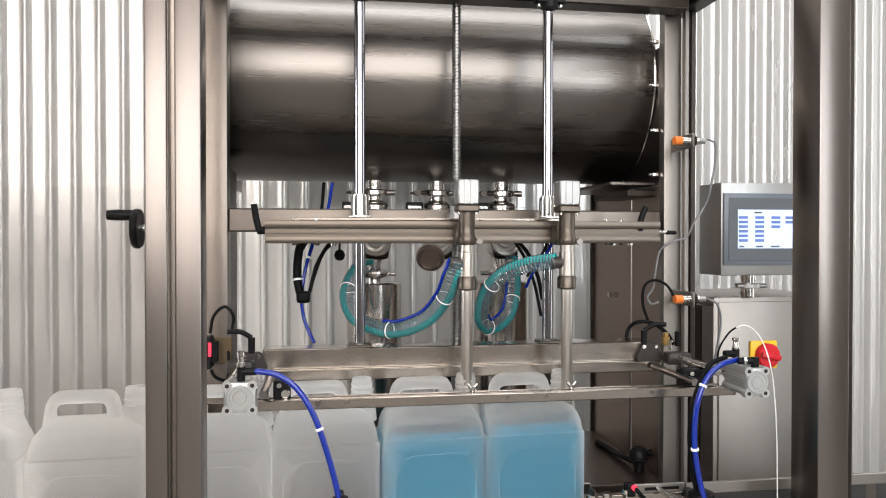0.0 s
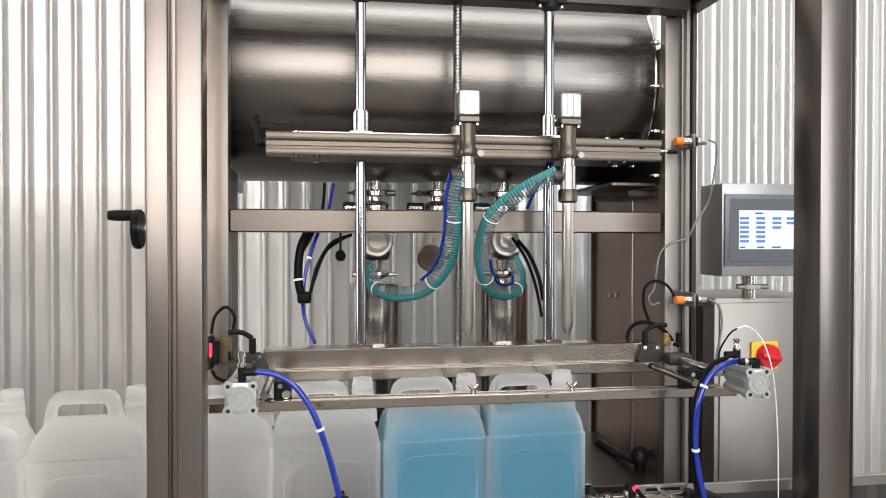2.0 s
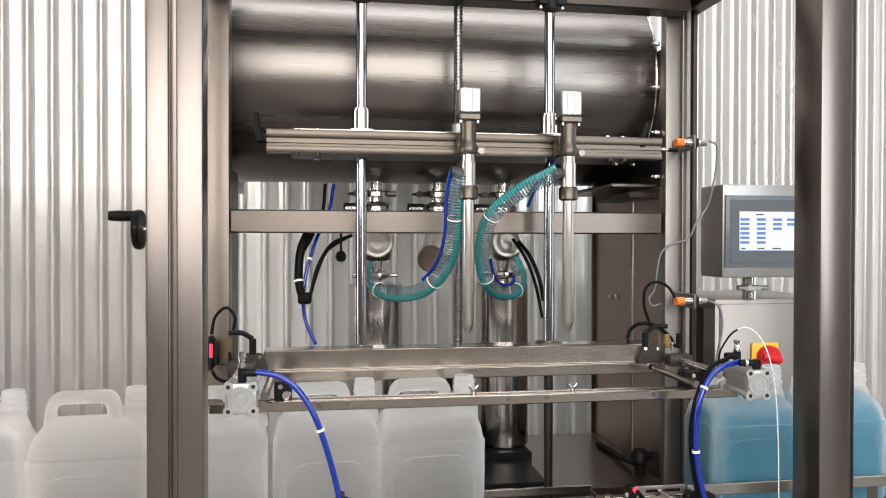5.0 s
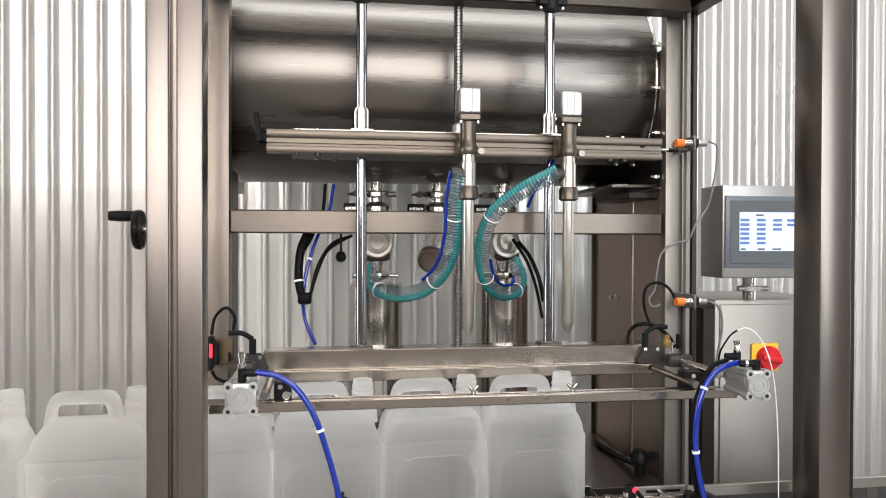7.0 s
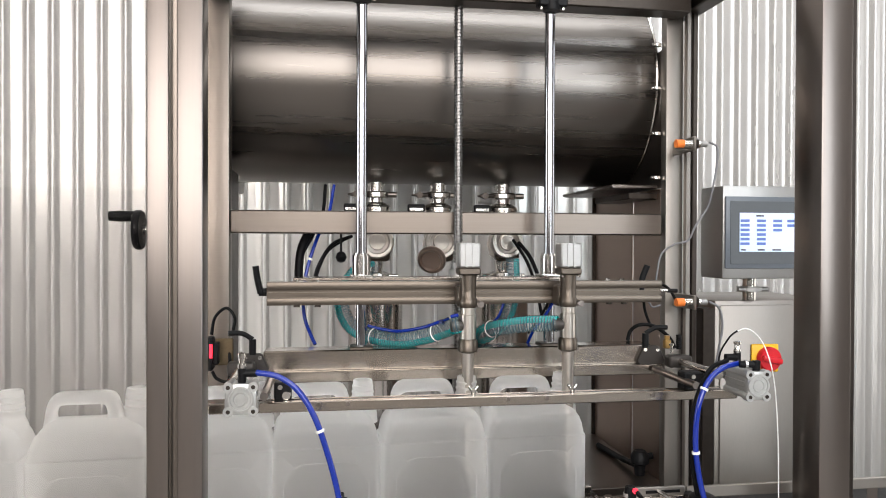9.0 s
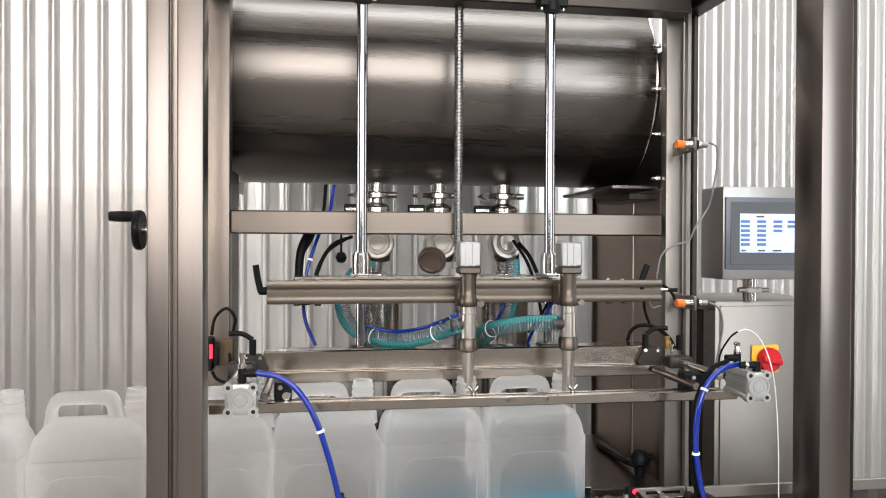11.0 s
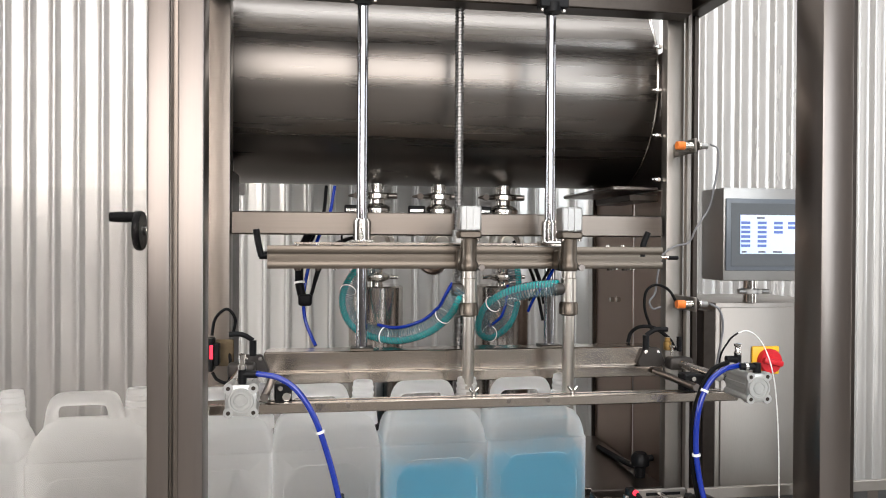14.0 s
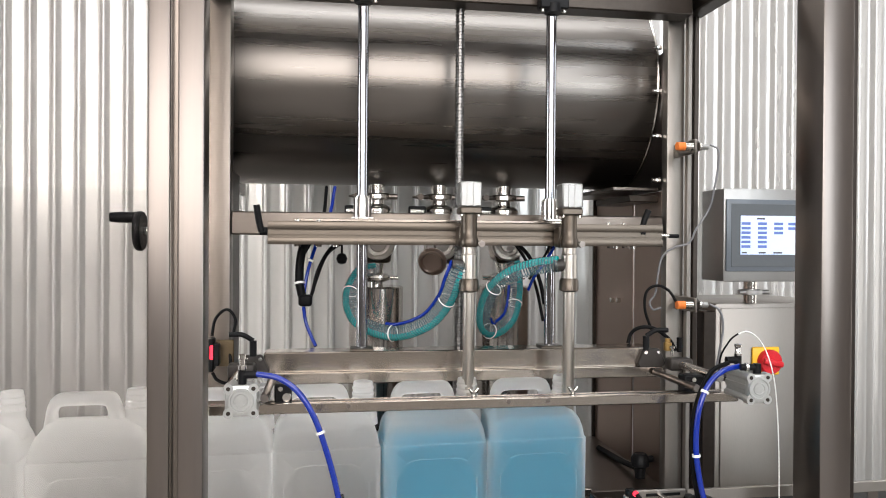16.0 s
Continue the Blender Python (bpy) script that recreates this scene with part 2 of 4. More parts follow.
def build_machine_frame():
    f = thing("filling_machine_frame", "brushed stainless steel tube frame of a liquid filling machine", "machine frame")
    tube_post(f, "front_post", -0.2295, -0.1897, 1.22, 1.275)
    tube_post(f, "front_post", 0.8735, 0.9349, 1.22, 1.3)
    # back posts: left one's shade and right one's brightness are put into their steels
    tube_post(f, "back_post", -0.252, -0.2022, 1.65, 1.7, mat=BEAM_STEEL)
    tube_post(f, "back_post", 0.7829, 0.825, 1.65, 1.68, mat=SHEET)
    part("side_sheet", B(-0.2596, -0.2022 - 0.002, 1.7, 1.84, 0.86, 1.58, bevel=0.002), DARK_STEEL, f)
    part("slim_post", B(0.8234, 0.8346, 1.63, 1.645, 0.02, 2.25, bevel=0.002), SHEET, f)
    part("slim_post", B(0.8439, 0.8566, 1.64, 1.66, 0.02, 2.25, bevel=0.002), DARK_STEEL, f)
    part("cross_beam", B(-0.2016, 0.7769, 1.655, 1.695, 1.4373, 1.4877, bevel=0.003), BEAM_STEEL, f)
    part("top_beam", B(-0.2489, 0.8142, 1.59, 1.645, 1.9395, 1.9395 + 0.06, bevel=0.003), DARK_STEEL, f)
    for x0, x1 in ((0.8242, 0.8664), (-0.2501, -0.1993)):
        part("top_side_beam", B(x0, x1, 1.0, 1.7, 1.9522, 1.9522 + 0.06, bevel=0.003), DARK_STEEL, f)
    # sheet that closes the side below the tank
    part("side_panel", B(0.7945, 0.7945 + 0.012, 1.702, 1.862, 0.4, 1.5503, bevel=0.002), PANEL_STEEL, f, "satin side sheet")
    part("side_panel", B(0.7945, 0.7945 + 0.012, 1.898, 2.14, 0.4, 1.5503, bevel=0.002), PANEL_STEEL, f, "brownish dull side sheet")
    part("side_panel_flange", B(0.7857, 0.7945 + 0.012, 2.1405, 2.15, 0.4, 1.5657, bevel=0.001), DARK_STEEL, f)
    part("panel_rib", B(0.7945 - 0.004, 0.7945, 1.863, 1.897, 0.852, 1.5503, bevel=0.0015), PANEL_STEEL, f)
    for py_y in ((0.7945, 1.955, 1.2696), (0.7945, 2.0, 1.2665), (0.7945, 1.8, 0.8825)):
        part("panel_bolt", R((py_y[0] + 0.002, py_y[1], py_y[2]), (py_y[0] - 0.01, py_y[1], py_y[2]), 0.007, 6), POLISHED, f)
    for z in (1.8876, 1.7851, 1.6784, 1.5743):
        bm = R((0.7794 + 0.001, 1.68, z), (0.7794 - 0.012, 1.68, z), 0.006, 6)
        rod(bm, (0.7794 - 0.012, 1.68, z), (0.7794 - 0.02, 1.68, z), 0.0035, 10)
        part("flange_bolt", bm, POLISHED, f)
    part("base_shelf", B(-0.2016, 0.7945 - 0.001, 1.66, 2.14, 0.83, 0.85, bevel=0.002), STEEL, f)
    part("door_stop_strip", B(0.9349 + 0.001, 0.9451, 1.225, 1.26, 0.3, 2.2, bevel=0.001), DARK_STEEL, f)
    for x in (-0.2289, 0.8039):
        part("foot", R((x, 1.675, 0), (x, 1.675, 0.02), 0.03, 16), BLACK, f)
    for x in (-0.2059, 0.9035):
        part("foot", R((x, 1.247, 0), (x, 1.247, 0.02), 0.03, 16), BLACK, f)


def build_guard(x0, x1, reach, label):
    """An acrylic guard leaf: steel stile along the post, panel and small screws."""
    g = thing("guard_door", label, "guard door")
    tube_post(g, "stile", x0, x0 + 0.034, 1.218, 1.268, 0.35, 2.2)
    part("hinge_strip", B(x0 + 0.0342, x1, 1.214, 1.255, 0.35, 2.2, bevel=0.002), BEAM_STEEL, g)
    lo, hi = (x0 - reach, x0) if reach > 0 else (x1, x1 - reach)
    pane = part("pane", B(lo, hi, 1.238, 1.244, 0.4, 2.15, bevel=0.001), ACRYLIC, g, "tinted see-through acrylic pane", smooth=0)
    pane.visible_shadow = False
    far = (lo - 0.05, lo) if reach > 0 else (hi, hi + 0.05)
    tube_post(g, "far_stile", *far, 1.218, 1.268, 0.35, 2.2)
    for z in (0.35, 2.15):
        part("rail", B(lo, hi, 1.218, 1.237, z, z + 0.05, bevel=0.002), STEEL_ROW, g)
    part("seal", B(x1 + 0.0002, x1 + 0.0062, 1.2235, 1.26, 0.36, 2.19), BEAM_STEEL, g)
    return g


def build_tank():
    t = thing("product_tank", "horizontal round stainless steel tank above the filling heads", "tank")
    x0, x1, y, z, r = -0.2081 - 0.02, 0.7984, 1.97, 1.822, 0.25
    prof = [(0.06, 0), (r - 0.004, 0)] + [(r, 0.003 + (x1 - x0 - 0.006) * k / 6) for k in range(7)] + [(r - 0.004, x1 - x0), (0.06, x1 - x0)]
    part("shell", L(prof, pose(x0, y, z, 0, 90, 0), 96), TANK_STEEL, t)
    for x in (x1 - 0.006, x0 + 0.006):
        prof = [(r - 0.01, -0.0025), (r + 0.002, -0.0025), (r + 0.0035, 0), (r + 0.002, 0.0025), (r - 0.01, 0.0025)]
        part("weld_seam", L(prof, pose(x, y, z, 0, 90, 0), 96), POLISHED, t)
    # end saddles that carry the tank on the frame
    for x in (x1 - 0.002, x0 - 0.012):
        bm = bmesh.new()
        pts = [(y - 0.268, z + 0.06), (y - 0.268, z - 0.27), (y + 0.2, z - 0.27), (y + 0.2, z + 0.06)]
        a = [bm.verts.new((x, p, q)) for p, q in pts]
        b = [bm.verts.new((x + 0.014, p, q)) for p, q in pts]
        bm.faces.new(a), bm.faces.new(b)
        for k in range(4):
            bm.faces.new((a[k], a[(k + 1) % 4], b[(k + 1) % 4], b[k]))
        part("end_saddle", bm, STEEL, t)
    part("drip_lip", B(x1 - 0.12, x1 - 0.003, 1.72, 2.1, z - 0.272, z - 0.262, bevel=0.003), STEEL, t)
    part("inlet_pipe", R((x0 + 0.4, y, z + r - 0.01), (x0 + 0.4, y, z + r + 0.12), 0.03, 24), POLISHED, t)
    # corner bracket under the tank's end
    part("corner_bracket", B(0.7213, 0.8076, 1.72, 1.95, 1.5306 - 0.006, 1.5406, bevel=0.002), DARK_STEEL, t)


def tri_clamp(bm_y, x, z, r):
    """A clamp ring about a vertical pipe."""
    return L([(r * 0.6, -0.012), (r, -0.006), (r * 1.08, 0), (r, 0.006), (r * 0.6, 0.012)], pose(x, bm_y, z), 24)


def build_outlet(x, big):
    """One outlet below the tank: ferrule, clamps, valve with its actuator, and the dosing canister on its foot."""
    y = 1.95
    o = thing("filling_outlet", "stainless outlet pipe with clamps, valve and dosing cylinder", "valve", "outlets below the tank")
    z0 = 1.575
    sh, cl = 1.513, 1.5411
    prof = [(0.036, sh - 0.06), (0.039, sh - 0.056), (0.039, sh - 0.012), (0.0405, sh - 0.011), (0.0405, sh - 0.004), (0.038, sh), (0.03, sh + 0.006), (0.0225, sh + 0.0085),
            (0.02, sh + 0.0095), (0.02, sh + 0.03), (0.021, sh + 0.06)]
    part("outlet_pipe", L(prof, pose(x, y, 0), 32), POLISHED, o, smooth=30)
    part("clamp", L([(0.02, cl - 0.009), (0.033, cl - 0.0085), (0.0355, cl - 0.005), (0.0355, cl + 0.005), (0.033, cl + 0.0085), (0.02, cl + 0.009)], pose(x, y, 0), 32), POLISHED, o, smooth=30)
    bm = R((x - 0.03, y - 0.02, cl), (x - 0.052, y - 0.024, cl), 0.006, 12)
    rod(bm, (x - 0.052, y - 0.032, cl), (x - 0.052, y - 0.016, cl), 0.0085, 14)
    rod(bm, (x - 0.055, y - 0.026, cl), (x - 0.073, y - 0.028, cl - 0.001), 0.0062, 10, 0.002)
    part("wing_bolt", bm, DARK_STEEL, o)
    part("hinge_pin", R((x + 0.03, y - 0.02, cl), (x + 0.052, y - 0.022, cl), 0.0075, 12), STEEL, o)
    bm = B(x - 0.083, x - 0.038, y - 0.035, y - 0.02, sh - 0.016, sh + 0.004, bevel=0.003)
    lever = part("valve_lever", bm, BLACK, o)
    part("lever_plate", B(x - 0.079, x - 0.043, y - 0.0375, y - 0.0352, sh - 0.0135, sh - 0.005, bevel=0.0008), POLISHED, lever)
    part("valve_body", L([(0.02, z0 - 0.2), (0.034, z0 - 0.19), (0.04, z0 - 0.16), (0.034, z0 - 0.13), (0.02, z0 - 0.12)], pose(x, y, 0), 28), SATIN, o)
    part("valve_plate", B(x - 0.03, x + 0.034, y - 0.045, y - 0.036, z0 - 0.205, z0 - 0.12, bevel=0.012, segments=3), ALU, o)
    part("valve_flange", L([(0.03, -0.02), (0.04, -0.016), (0.042, -0.012), (0.042, 0.008), (0.039, 0.012), (0.031, 0.012), (0.029, 0.006), (0.021, 0.004), (0.019, 0.01), (0.008, 0.01)], pose(x, y - 0.055, z0 - 0.155, 90), 32), SATIN, o, smooth=30)
    if not big:
        # elbow that turns forward to an open clamp flange
        part("branch_pipe", T([(x, y, z0 - 0.12), (x, y - 0.004, z0 - 0.155), (x - 0.008, y - 0.025, z0 - 0.183), (x - 0.024, y - 0.058, z0 - 0.2)], 0.019, 20), POLISHED, o)
        way = look((x - 0.024, y - 0.058, z0 - 0.2), (x - 0.045, y - 0.11, z0 - 0.225))
        part("open_flange", L([(0.017, 0.012), (0.026, 0.012), (0.036, 0.006), (0.037, -0.004), (0.034, -0.01), (0.028, -0.011), (0.024, -0.004), (0.012, -0.003)], way, 32), PANEL_STEEL, o, "brownish open clamp flange")
        return
    r = 0.07
    top = 1.3107
    part("neck", L([(0.018, top), (0.018, top + 0.035), (0.022, top + 0.06)], pose(x, y, 0), 24), POLISHED, o)
    part("clamp", tri_clamp(y, x, top + 0.022, 0.035), POLISHED, o)
    bm = R((x - 0.036, y - 0.02, top + 0.022), (x - 0.06, y - 0.025, top + 0.022), 0.006, 10)
    part("wing_bolt", bm, POLISHED, o)
    part("hinge_pin", R((x + 0.034, y - 0.02, top + 0.022), (x + 0.055, y - 0.022, top + 0.022), 0.005, 10), POLISHED, o)
    part("dosing_cylinder", L([(r - 0.004, 0.884), (r, 0.888), (r, top - 0.004), (r - 0.004, top)], pose(x, y, 0), 64), CYLINDER_STEEL, o)
    part("foot_plate", B(x - r * 0.75 - 0.004, x + r * 0.75 + 0.004, y - r - 0.03, y + r + 0.02, 0.851, 0.8845, bevel=0.003), BLACK, o)


def build_rods():
    for x in (0.0745, 0.4822):
        g = thing("guide_rod", "polished chrome guide rod in black clamps", "guide rod", "guide rods")
        z0, z1 = 1.1973, 1.9395
        part("shaft", R((x, 1.585, z0), (x, 1.585, z1 + 0.05), 0.0115, 32), CHROME, g)
        part("stand_tube", R((x, 1.585, 0.851), (x, 1.585, 1.1515), 0.0095, 20), DARK_STEEL, g, "dark steel tube below the crossbar")
        part("base", B(x - 0.024, x + 0.024, 1.562, 1.608, z0 - 0.005, z0 + 0.005, bevel=0.002), ALU, g)
        bm = B(x - 0.032, x + 0.032, 1.558, 1.589, z1 - 0.012, z1 + 0.03, bevel=0.003)
        rod(bm, (x, 1.573, z1 - 0.02), (x, 1.573, z1), 0.019, 24)
        part("shaft_clamp", bm, BLACK, g)
        for s in (-1, 1):
            part("screw", R((x + s * 0.024, 1.57, z1 - 0.017), (x + s * 0.024, 1.57, z1 - 0.01), 0.0045, 10), POLISHED, g)
    s = thing("lead_screw", "worn steel lead screw with a round thread", "lead screw")
    x, z0, z1 = 0.2893, 0.855, 2.0
    part("core", R((x, 1.635, z0), (x, 1.635, z1), 0.0086, 16), SCREW_STEEL, s)
    bm, ring, turns = bmesh.new(), [], int((z1 - z0) / 0.0075) * 14
    for k in range(turns):
        a, z = k * math.tau / 14, z0 + 0.0075 * k / 14
        ring.append([bm.verts.new((x + r * math.cos(a), 1.635 + r * math.sin(a), z + dz)) for r, dz in ((0.0084, -0.0021), (0.0104, -0.0014), (0.0104, 0.0014), (0.0084, 0.0021))])
    for p, q in zip(ring, ring[1:]):
        for k in range(3):
            bm.faces.new((p[k], q[k], q[k + 1], p[k + 1]))
    part("thread", bm, SCREW_STEEL, s, smooth=40)
    part("stanchion", B(x - 0.024, x - 0.0105, 1.64, 1.655, 0.851, 1.1446, bevel=0.001), BLACK, s)
    part("bearing_block", B(x - 0.03, x + 0.03, 1.61, 1.66, 0.85, 0.875, bevel=0.003), DARK_STEEL, s)


# ---- lift carriage with the filling heads ----
def build_nozzle(c, x):
    y = 1.466
    n = part("filling_nozzle", L([(0.0105, 1.0711), (0.0115, 1.0733), (0.0115, 1.3299)], pose(x, y, 0), 28), SATIN, c, "long stainless filling pipe")
    part("tip", L([(0.004, 1.0553), (0.006, 1.0598), (0.0112, 1.0722)], pose(x, y, 0), 24), SATIN, n)
    part("collar", L([(0.013, 1.3198), (0.0195, 1.3232), (0.0195, 1.3434), (0.0165, 1.3479)], pose(x, y, 0), 28), ALU, n)
    part("valve_body", L([(0.0155, 1.3468), (0.0155, 1.395), (0.0135, 1.3962), (0.0135, 1.4197)], pose(x, y, 0), 28), SATIN, n)
    part("side_port", R((x - 0.012, y, 1.3737), (x - 0.034, y, 1.3737), 0.0125, 20), CAST, n)
    bm = L([(0.0165, 1.4096), (0.0185, 1.4141), (0.0185, 1.4253), (0.0155, 1.4298), (0.0155, 1.4455), (0.0165, 1.4746)], pose(x, y, 0), 24)
    box(bm, x - 0.019, x + 0.014, y + 0.008, 1.514, 1.4096, 1.4522, bevel=0.004)
    part("clamp_block", bm, ALU, n)
    bm = R((x + 0.014, y - 0.004, 1.4164), (x + 0.03, y - 0.006, 1.4164), 0.004, 10)
    rod(bm, (x + 0.024, y - 0.012, 1.4164), (x + 0.024, y, 1.4164), 0.0065, 14)
    part("pinch_screw", bm, STEEL, n)
    part("flange", B(x - 0.022, x + 0.022, y - 0.022, y + 0.022, 1.4746, 1.4892, bevel=0.003), ALU, n)
    for s in (-1, 1):
        part("bolt", R((x + s * 0.017, y - 0.016, 1.4702), (x + s * 0.017, y - 0.016, 1.4769), 0.0035, 8), POLISHED, n)
    bm = B(x - 0.0215, x + 0.0215, y - 0.0215, y + 0.0215, 1.4892, 1.5385, bevel=0.003)
    for k in (-0.007, 0.006):
        box(bm, x + k - 0.002, x + k + 0.002, y - 0.0235, y - 0.021, 1.4903, 1.5374)
    part("air_cylinder", bm, ALU_LIGHT, n, "square aluminium air cylinder")


def build_carriage():
    c = thing("lift_carriage", "aluminium lift bar carrying two steel filling nozzles", "filling carriage")
    x0, x1 = -0.1145, 0.711
    zt, zb = 1.4589, 1.4128
    h = zt - zb
    bm = bmesh.new()
    prof = [(1.545, 0.0), (1.5155, 0.0), (1.515, 0.02), (1.515, 0.29), (1.5155, 0.31), (1.522, 0.31), (1.522, 0.43), (1.5165, 0.43), (1.5165, 0.55), (1.522, 0.55),
            (1.522, 0.66), (1.5155, 0.66), (1.515, 0.68), (1.515, 0.98), (1.5155, 1.0), (1.545, 1.0)]
    a = [bm.verts.new((x0, y, zb + q * h)) for y, q in prof]
    b = [bm.verts.new((x1, y, zb + q * h)) for y, q in prof]
    bm.faces.new(a), bm.faces.new(b)
    for k in range(len(prof)):
        bm.faces.new((a[k], a[(k + 1) % len(prof)], b[(k + 1) % len(prof)], b[k]))
    part("crossbar", bm, ALU, c, "grooved aluminium profile bar")
    part("back_plate", B(x0 + 0.05, x1 - 0.18, 1.546, 1.62, zt + 0.001, zt + 0.007, bevel=0.001), STEEL_ROW, c)
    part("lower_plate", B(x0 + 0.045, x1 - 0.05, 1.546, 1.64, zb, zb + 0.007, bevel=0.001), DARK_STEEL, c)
    for x in (0.6384, 0.6784, -0.0157, 0.0196):
        part("plate_bolt", R((x, 1.6, zb - 0.005), (x, 1.6, zb), 0.0065, 12), POLISHED, c)
    for x in (0.0745, 0.4822):
        bm = L([(0.019, zt + 0.008), (0.019, zt + 0.052), (0.0165, zt + 0.0525), (0.0165, zt + 0.056)], pose(x, 1.585, 0), 28)
        box(bm, x - 0.023, x + 0.023, 1.562, 1.608, zt + 0.0072, zt + 0.012, bevel=0.001)
        part("bushing", bm, POLISHED, c)
    part("screw_nut", L([(0.02, zt + 0.006), (0.02, zt + 0.02), (0.014, zt + 0.021), (0.014, zt + 0.035)], pose(0.2893, 1.635, 0), 24), ALU_LIGHT, c)
    for x, s in ((x0, -1), (x1 - 0.03, 1)):
        bm = R((x + s * 0.001, 1.53, zb + 0.026), (x - 0.016, 1.53, zb + 0.026), 0.008, 14)
        tube(bm, [(x - 0.012, 1.525, zb + 0.024), (x - 0.014 + s * 0.004, 1.524, zb + 0.05), (x - 0.022 + 0.022 * (s + 1) / 2, 1.522, zb + 0.078)], 0.0065, 10)
        part("clamp_lever", bm, BLACK, c)
    for k in (0.07, 0.12, 0.86, 0.9):
        x = x0 + (x1 - x0) * k
        part("slot_bolt", R((x, 1.522, zb - 0.004), (x, 1.522, zb + 0.002), 0.0065, 12), DARK_STEEL, c)
        part("slot_bolt", R((x, 1.532, zt - 0.001), (x, 1.532, zt + 0.004), 0.005, 12), POLISHED, c)
    bm = R((x1 - 0.002, 1.53, zb + 0.024), (x1 + 0.024, 1.53, zb + 0.024), 0.0035, 10)
    part("sensor_pin", bm, POLISHED, c)
    bm = R((x1 + 0.02, 1.53, zb + 0.023), (x1 + 0.042, 1.53, zb + 0.023), 0.0045, 10)
    part("pin_cap", bm, BLACK, c)
    for x in (0.2799, 0.4864):
        build_nozzle(c, x)
    # air lines that drop from the bar behind the second head
    part("air_line", T([(0.487, 1.56, 1.432), (0.484, 1.563, 1.41), (0.47, 1.575, 1.38), (0.452, 1.6, 1.345), (0.444, 1.62, 1.315)], 0.0034), BLUE, c, "blue air line")
    part("air_line", T([(0.476, 1.562, 1.43), (0.472, 1.565, 1.405), (0.458, 1.58, 1.373), (0.442, 1.605, 1.34)], 0.003), RUBBER, c, "black air line")
    return c


HOSE_WALL = material("clear_ribbed_hose", (0.4, 0.58, 0.6), 0.1, 0, 0.05, 40, 300, 0.0, alpha=0.15)
HOSE_TEAL = material("teal_fluid_in_hose", (0.0, 0.33, 0.32), 0.25, 0, 0.1, 40, 300, 0.0)
HOSE_RIB = material("hose_spiral", (0.03, 0.06, 0.085), 0.25, 0.0, 0.1, 40, 300, 0.0)
COUNT = 46

HOSES = [
    {"flip": 1, "tube": (0.5, 1.0), "ties": (9, 24, 38),
     "up": [(0.1139, 1.84, 1.3575), (0.1074, 1.8, 1.3319), (0.122, 1.74, 1.3085), (0.1647, 1.68, 1.3005), (0.2143, 1.62, 1.3177), (0.2483, 1.56, 1.3662), (0.259, 1.51, 1.4312), (0.2575, 1.475, 1.5097), (0.2639, 1.466, 1.555)],
     "mid": [(0.1139, 1.84, 1.3575), (0.0779, 1.8, 1.3483), (0.052, 1.74, 1.2962), (0.0705, 1.69, 1.2452), (0.1412, 1.63, 1.2231), (0.2076, 1.57, 1.2493), (0.2419, 1.52, 1.2981), (0.253, 1.475, 1.3443), (0.2639, 1.466, 1.3749)],
     "low": [(0.1139, 1.84, 1.3575), (0.0672, 1.8, 1.343), (0.0365, 1.74, 1.2834), (0.0629, 1.69, 1.2263), (0.1403, 1.62, 1.2084), (0.2016, 1.57, 1.2196), (0.2419, 1.52, 1.2401), (0.253, 1.475, 1.2519), (0.264, 1.466, 1.256)]},
    {"flip": -1, "tube": (0.1, 0.5), "ties": (8, 20, 33),
     "up": [(0.4656, 1.84, 1.377), (0.4794, 1.82, 1.3351), (0.4578, 1.77, 1.3033), (0.408, 1.72, 1.299), (0.3611, 1.66, 1.3304), (0.3355, 1.6, 1.4013), (0.3446, 1.54, 1.473), (0.3973, 1.5, 1.5241), (0.4646, 1.466, 1.5613)],
     "mid": [(0.4656, 1.84, 1.377), (0.4678, 1.82, 1.3071), (0.441, 1.77, 1.2419), (0.3855, 1.71, 1.2155), (0.3486, 1.65, 1.2422), (0.3459, 1.59, 1.3036), (0.3714, 1.54, 1.3461), (0.4154, 1.5, 1.3685), (0.4649, 1.466, 1.3774)],
     "low": [(0.4656, 1.84, 1.377), (0.4606, 1.82, 1.286), (0.427, 1.77, 1.2284), (0.3748, 1.71, 1.2052), (0.3435, 1.65, 1.208), (0.3418, 1.6, 1.2266), (0.3654, 1.54, 1.2415), (0.4156, 1.5, 1.2521), (0.4652, 1.466, 1.256)]},
]
RISE, DROP = 0.181, -0.119


def hose_line(h, lift):
    """Even stations with their headings along a hose while the carriage stands at that lift."""
    other, t = ("up", lift / RISE) if lift > 0 else ("low", lift / DROP)
    pts = [Vector(a).lerp(Vector(b), min(max(t, 0), 1)) for a, b in zip(h["mid"], h[other])]
    line = spline(pts, 24)
    far = [0.0]
    for a, b in zip(line, line[1:]):
        far.append(far[-1] + (b - a).length)
    out, k = [], 0
    for i in range(COUNT):
        d = far[-1] * (i + 0.5) / COUNT
        while far[k + 1] < d:
            k += 1
        u = (d - far[k]) / (far[k + 1] - far[k])
        way = (line[k + 1] - line[max(k - 1, 0)]).normalized()
        side = way.cross(Vector((0, 1, 0))).normalized()
        m = Matrix((side, way.cross(side), way)).transposed().to_4x4()
        out.append(Matrix.Translation(line[k].lerp(line[k + 1], u)) @ m)
    return out


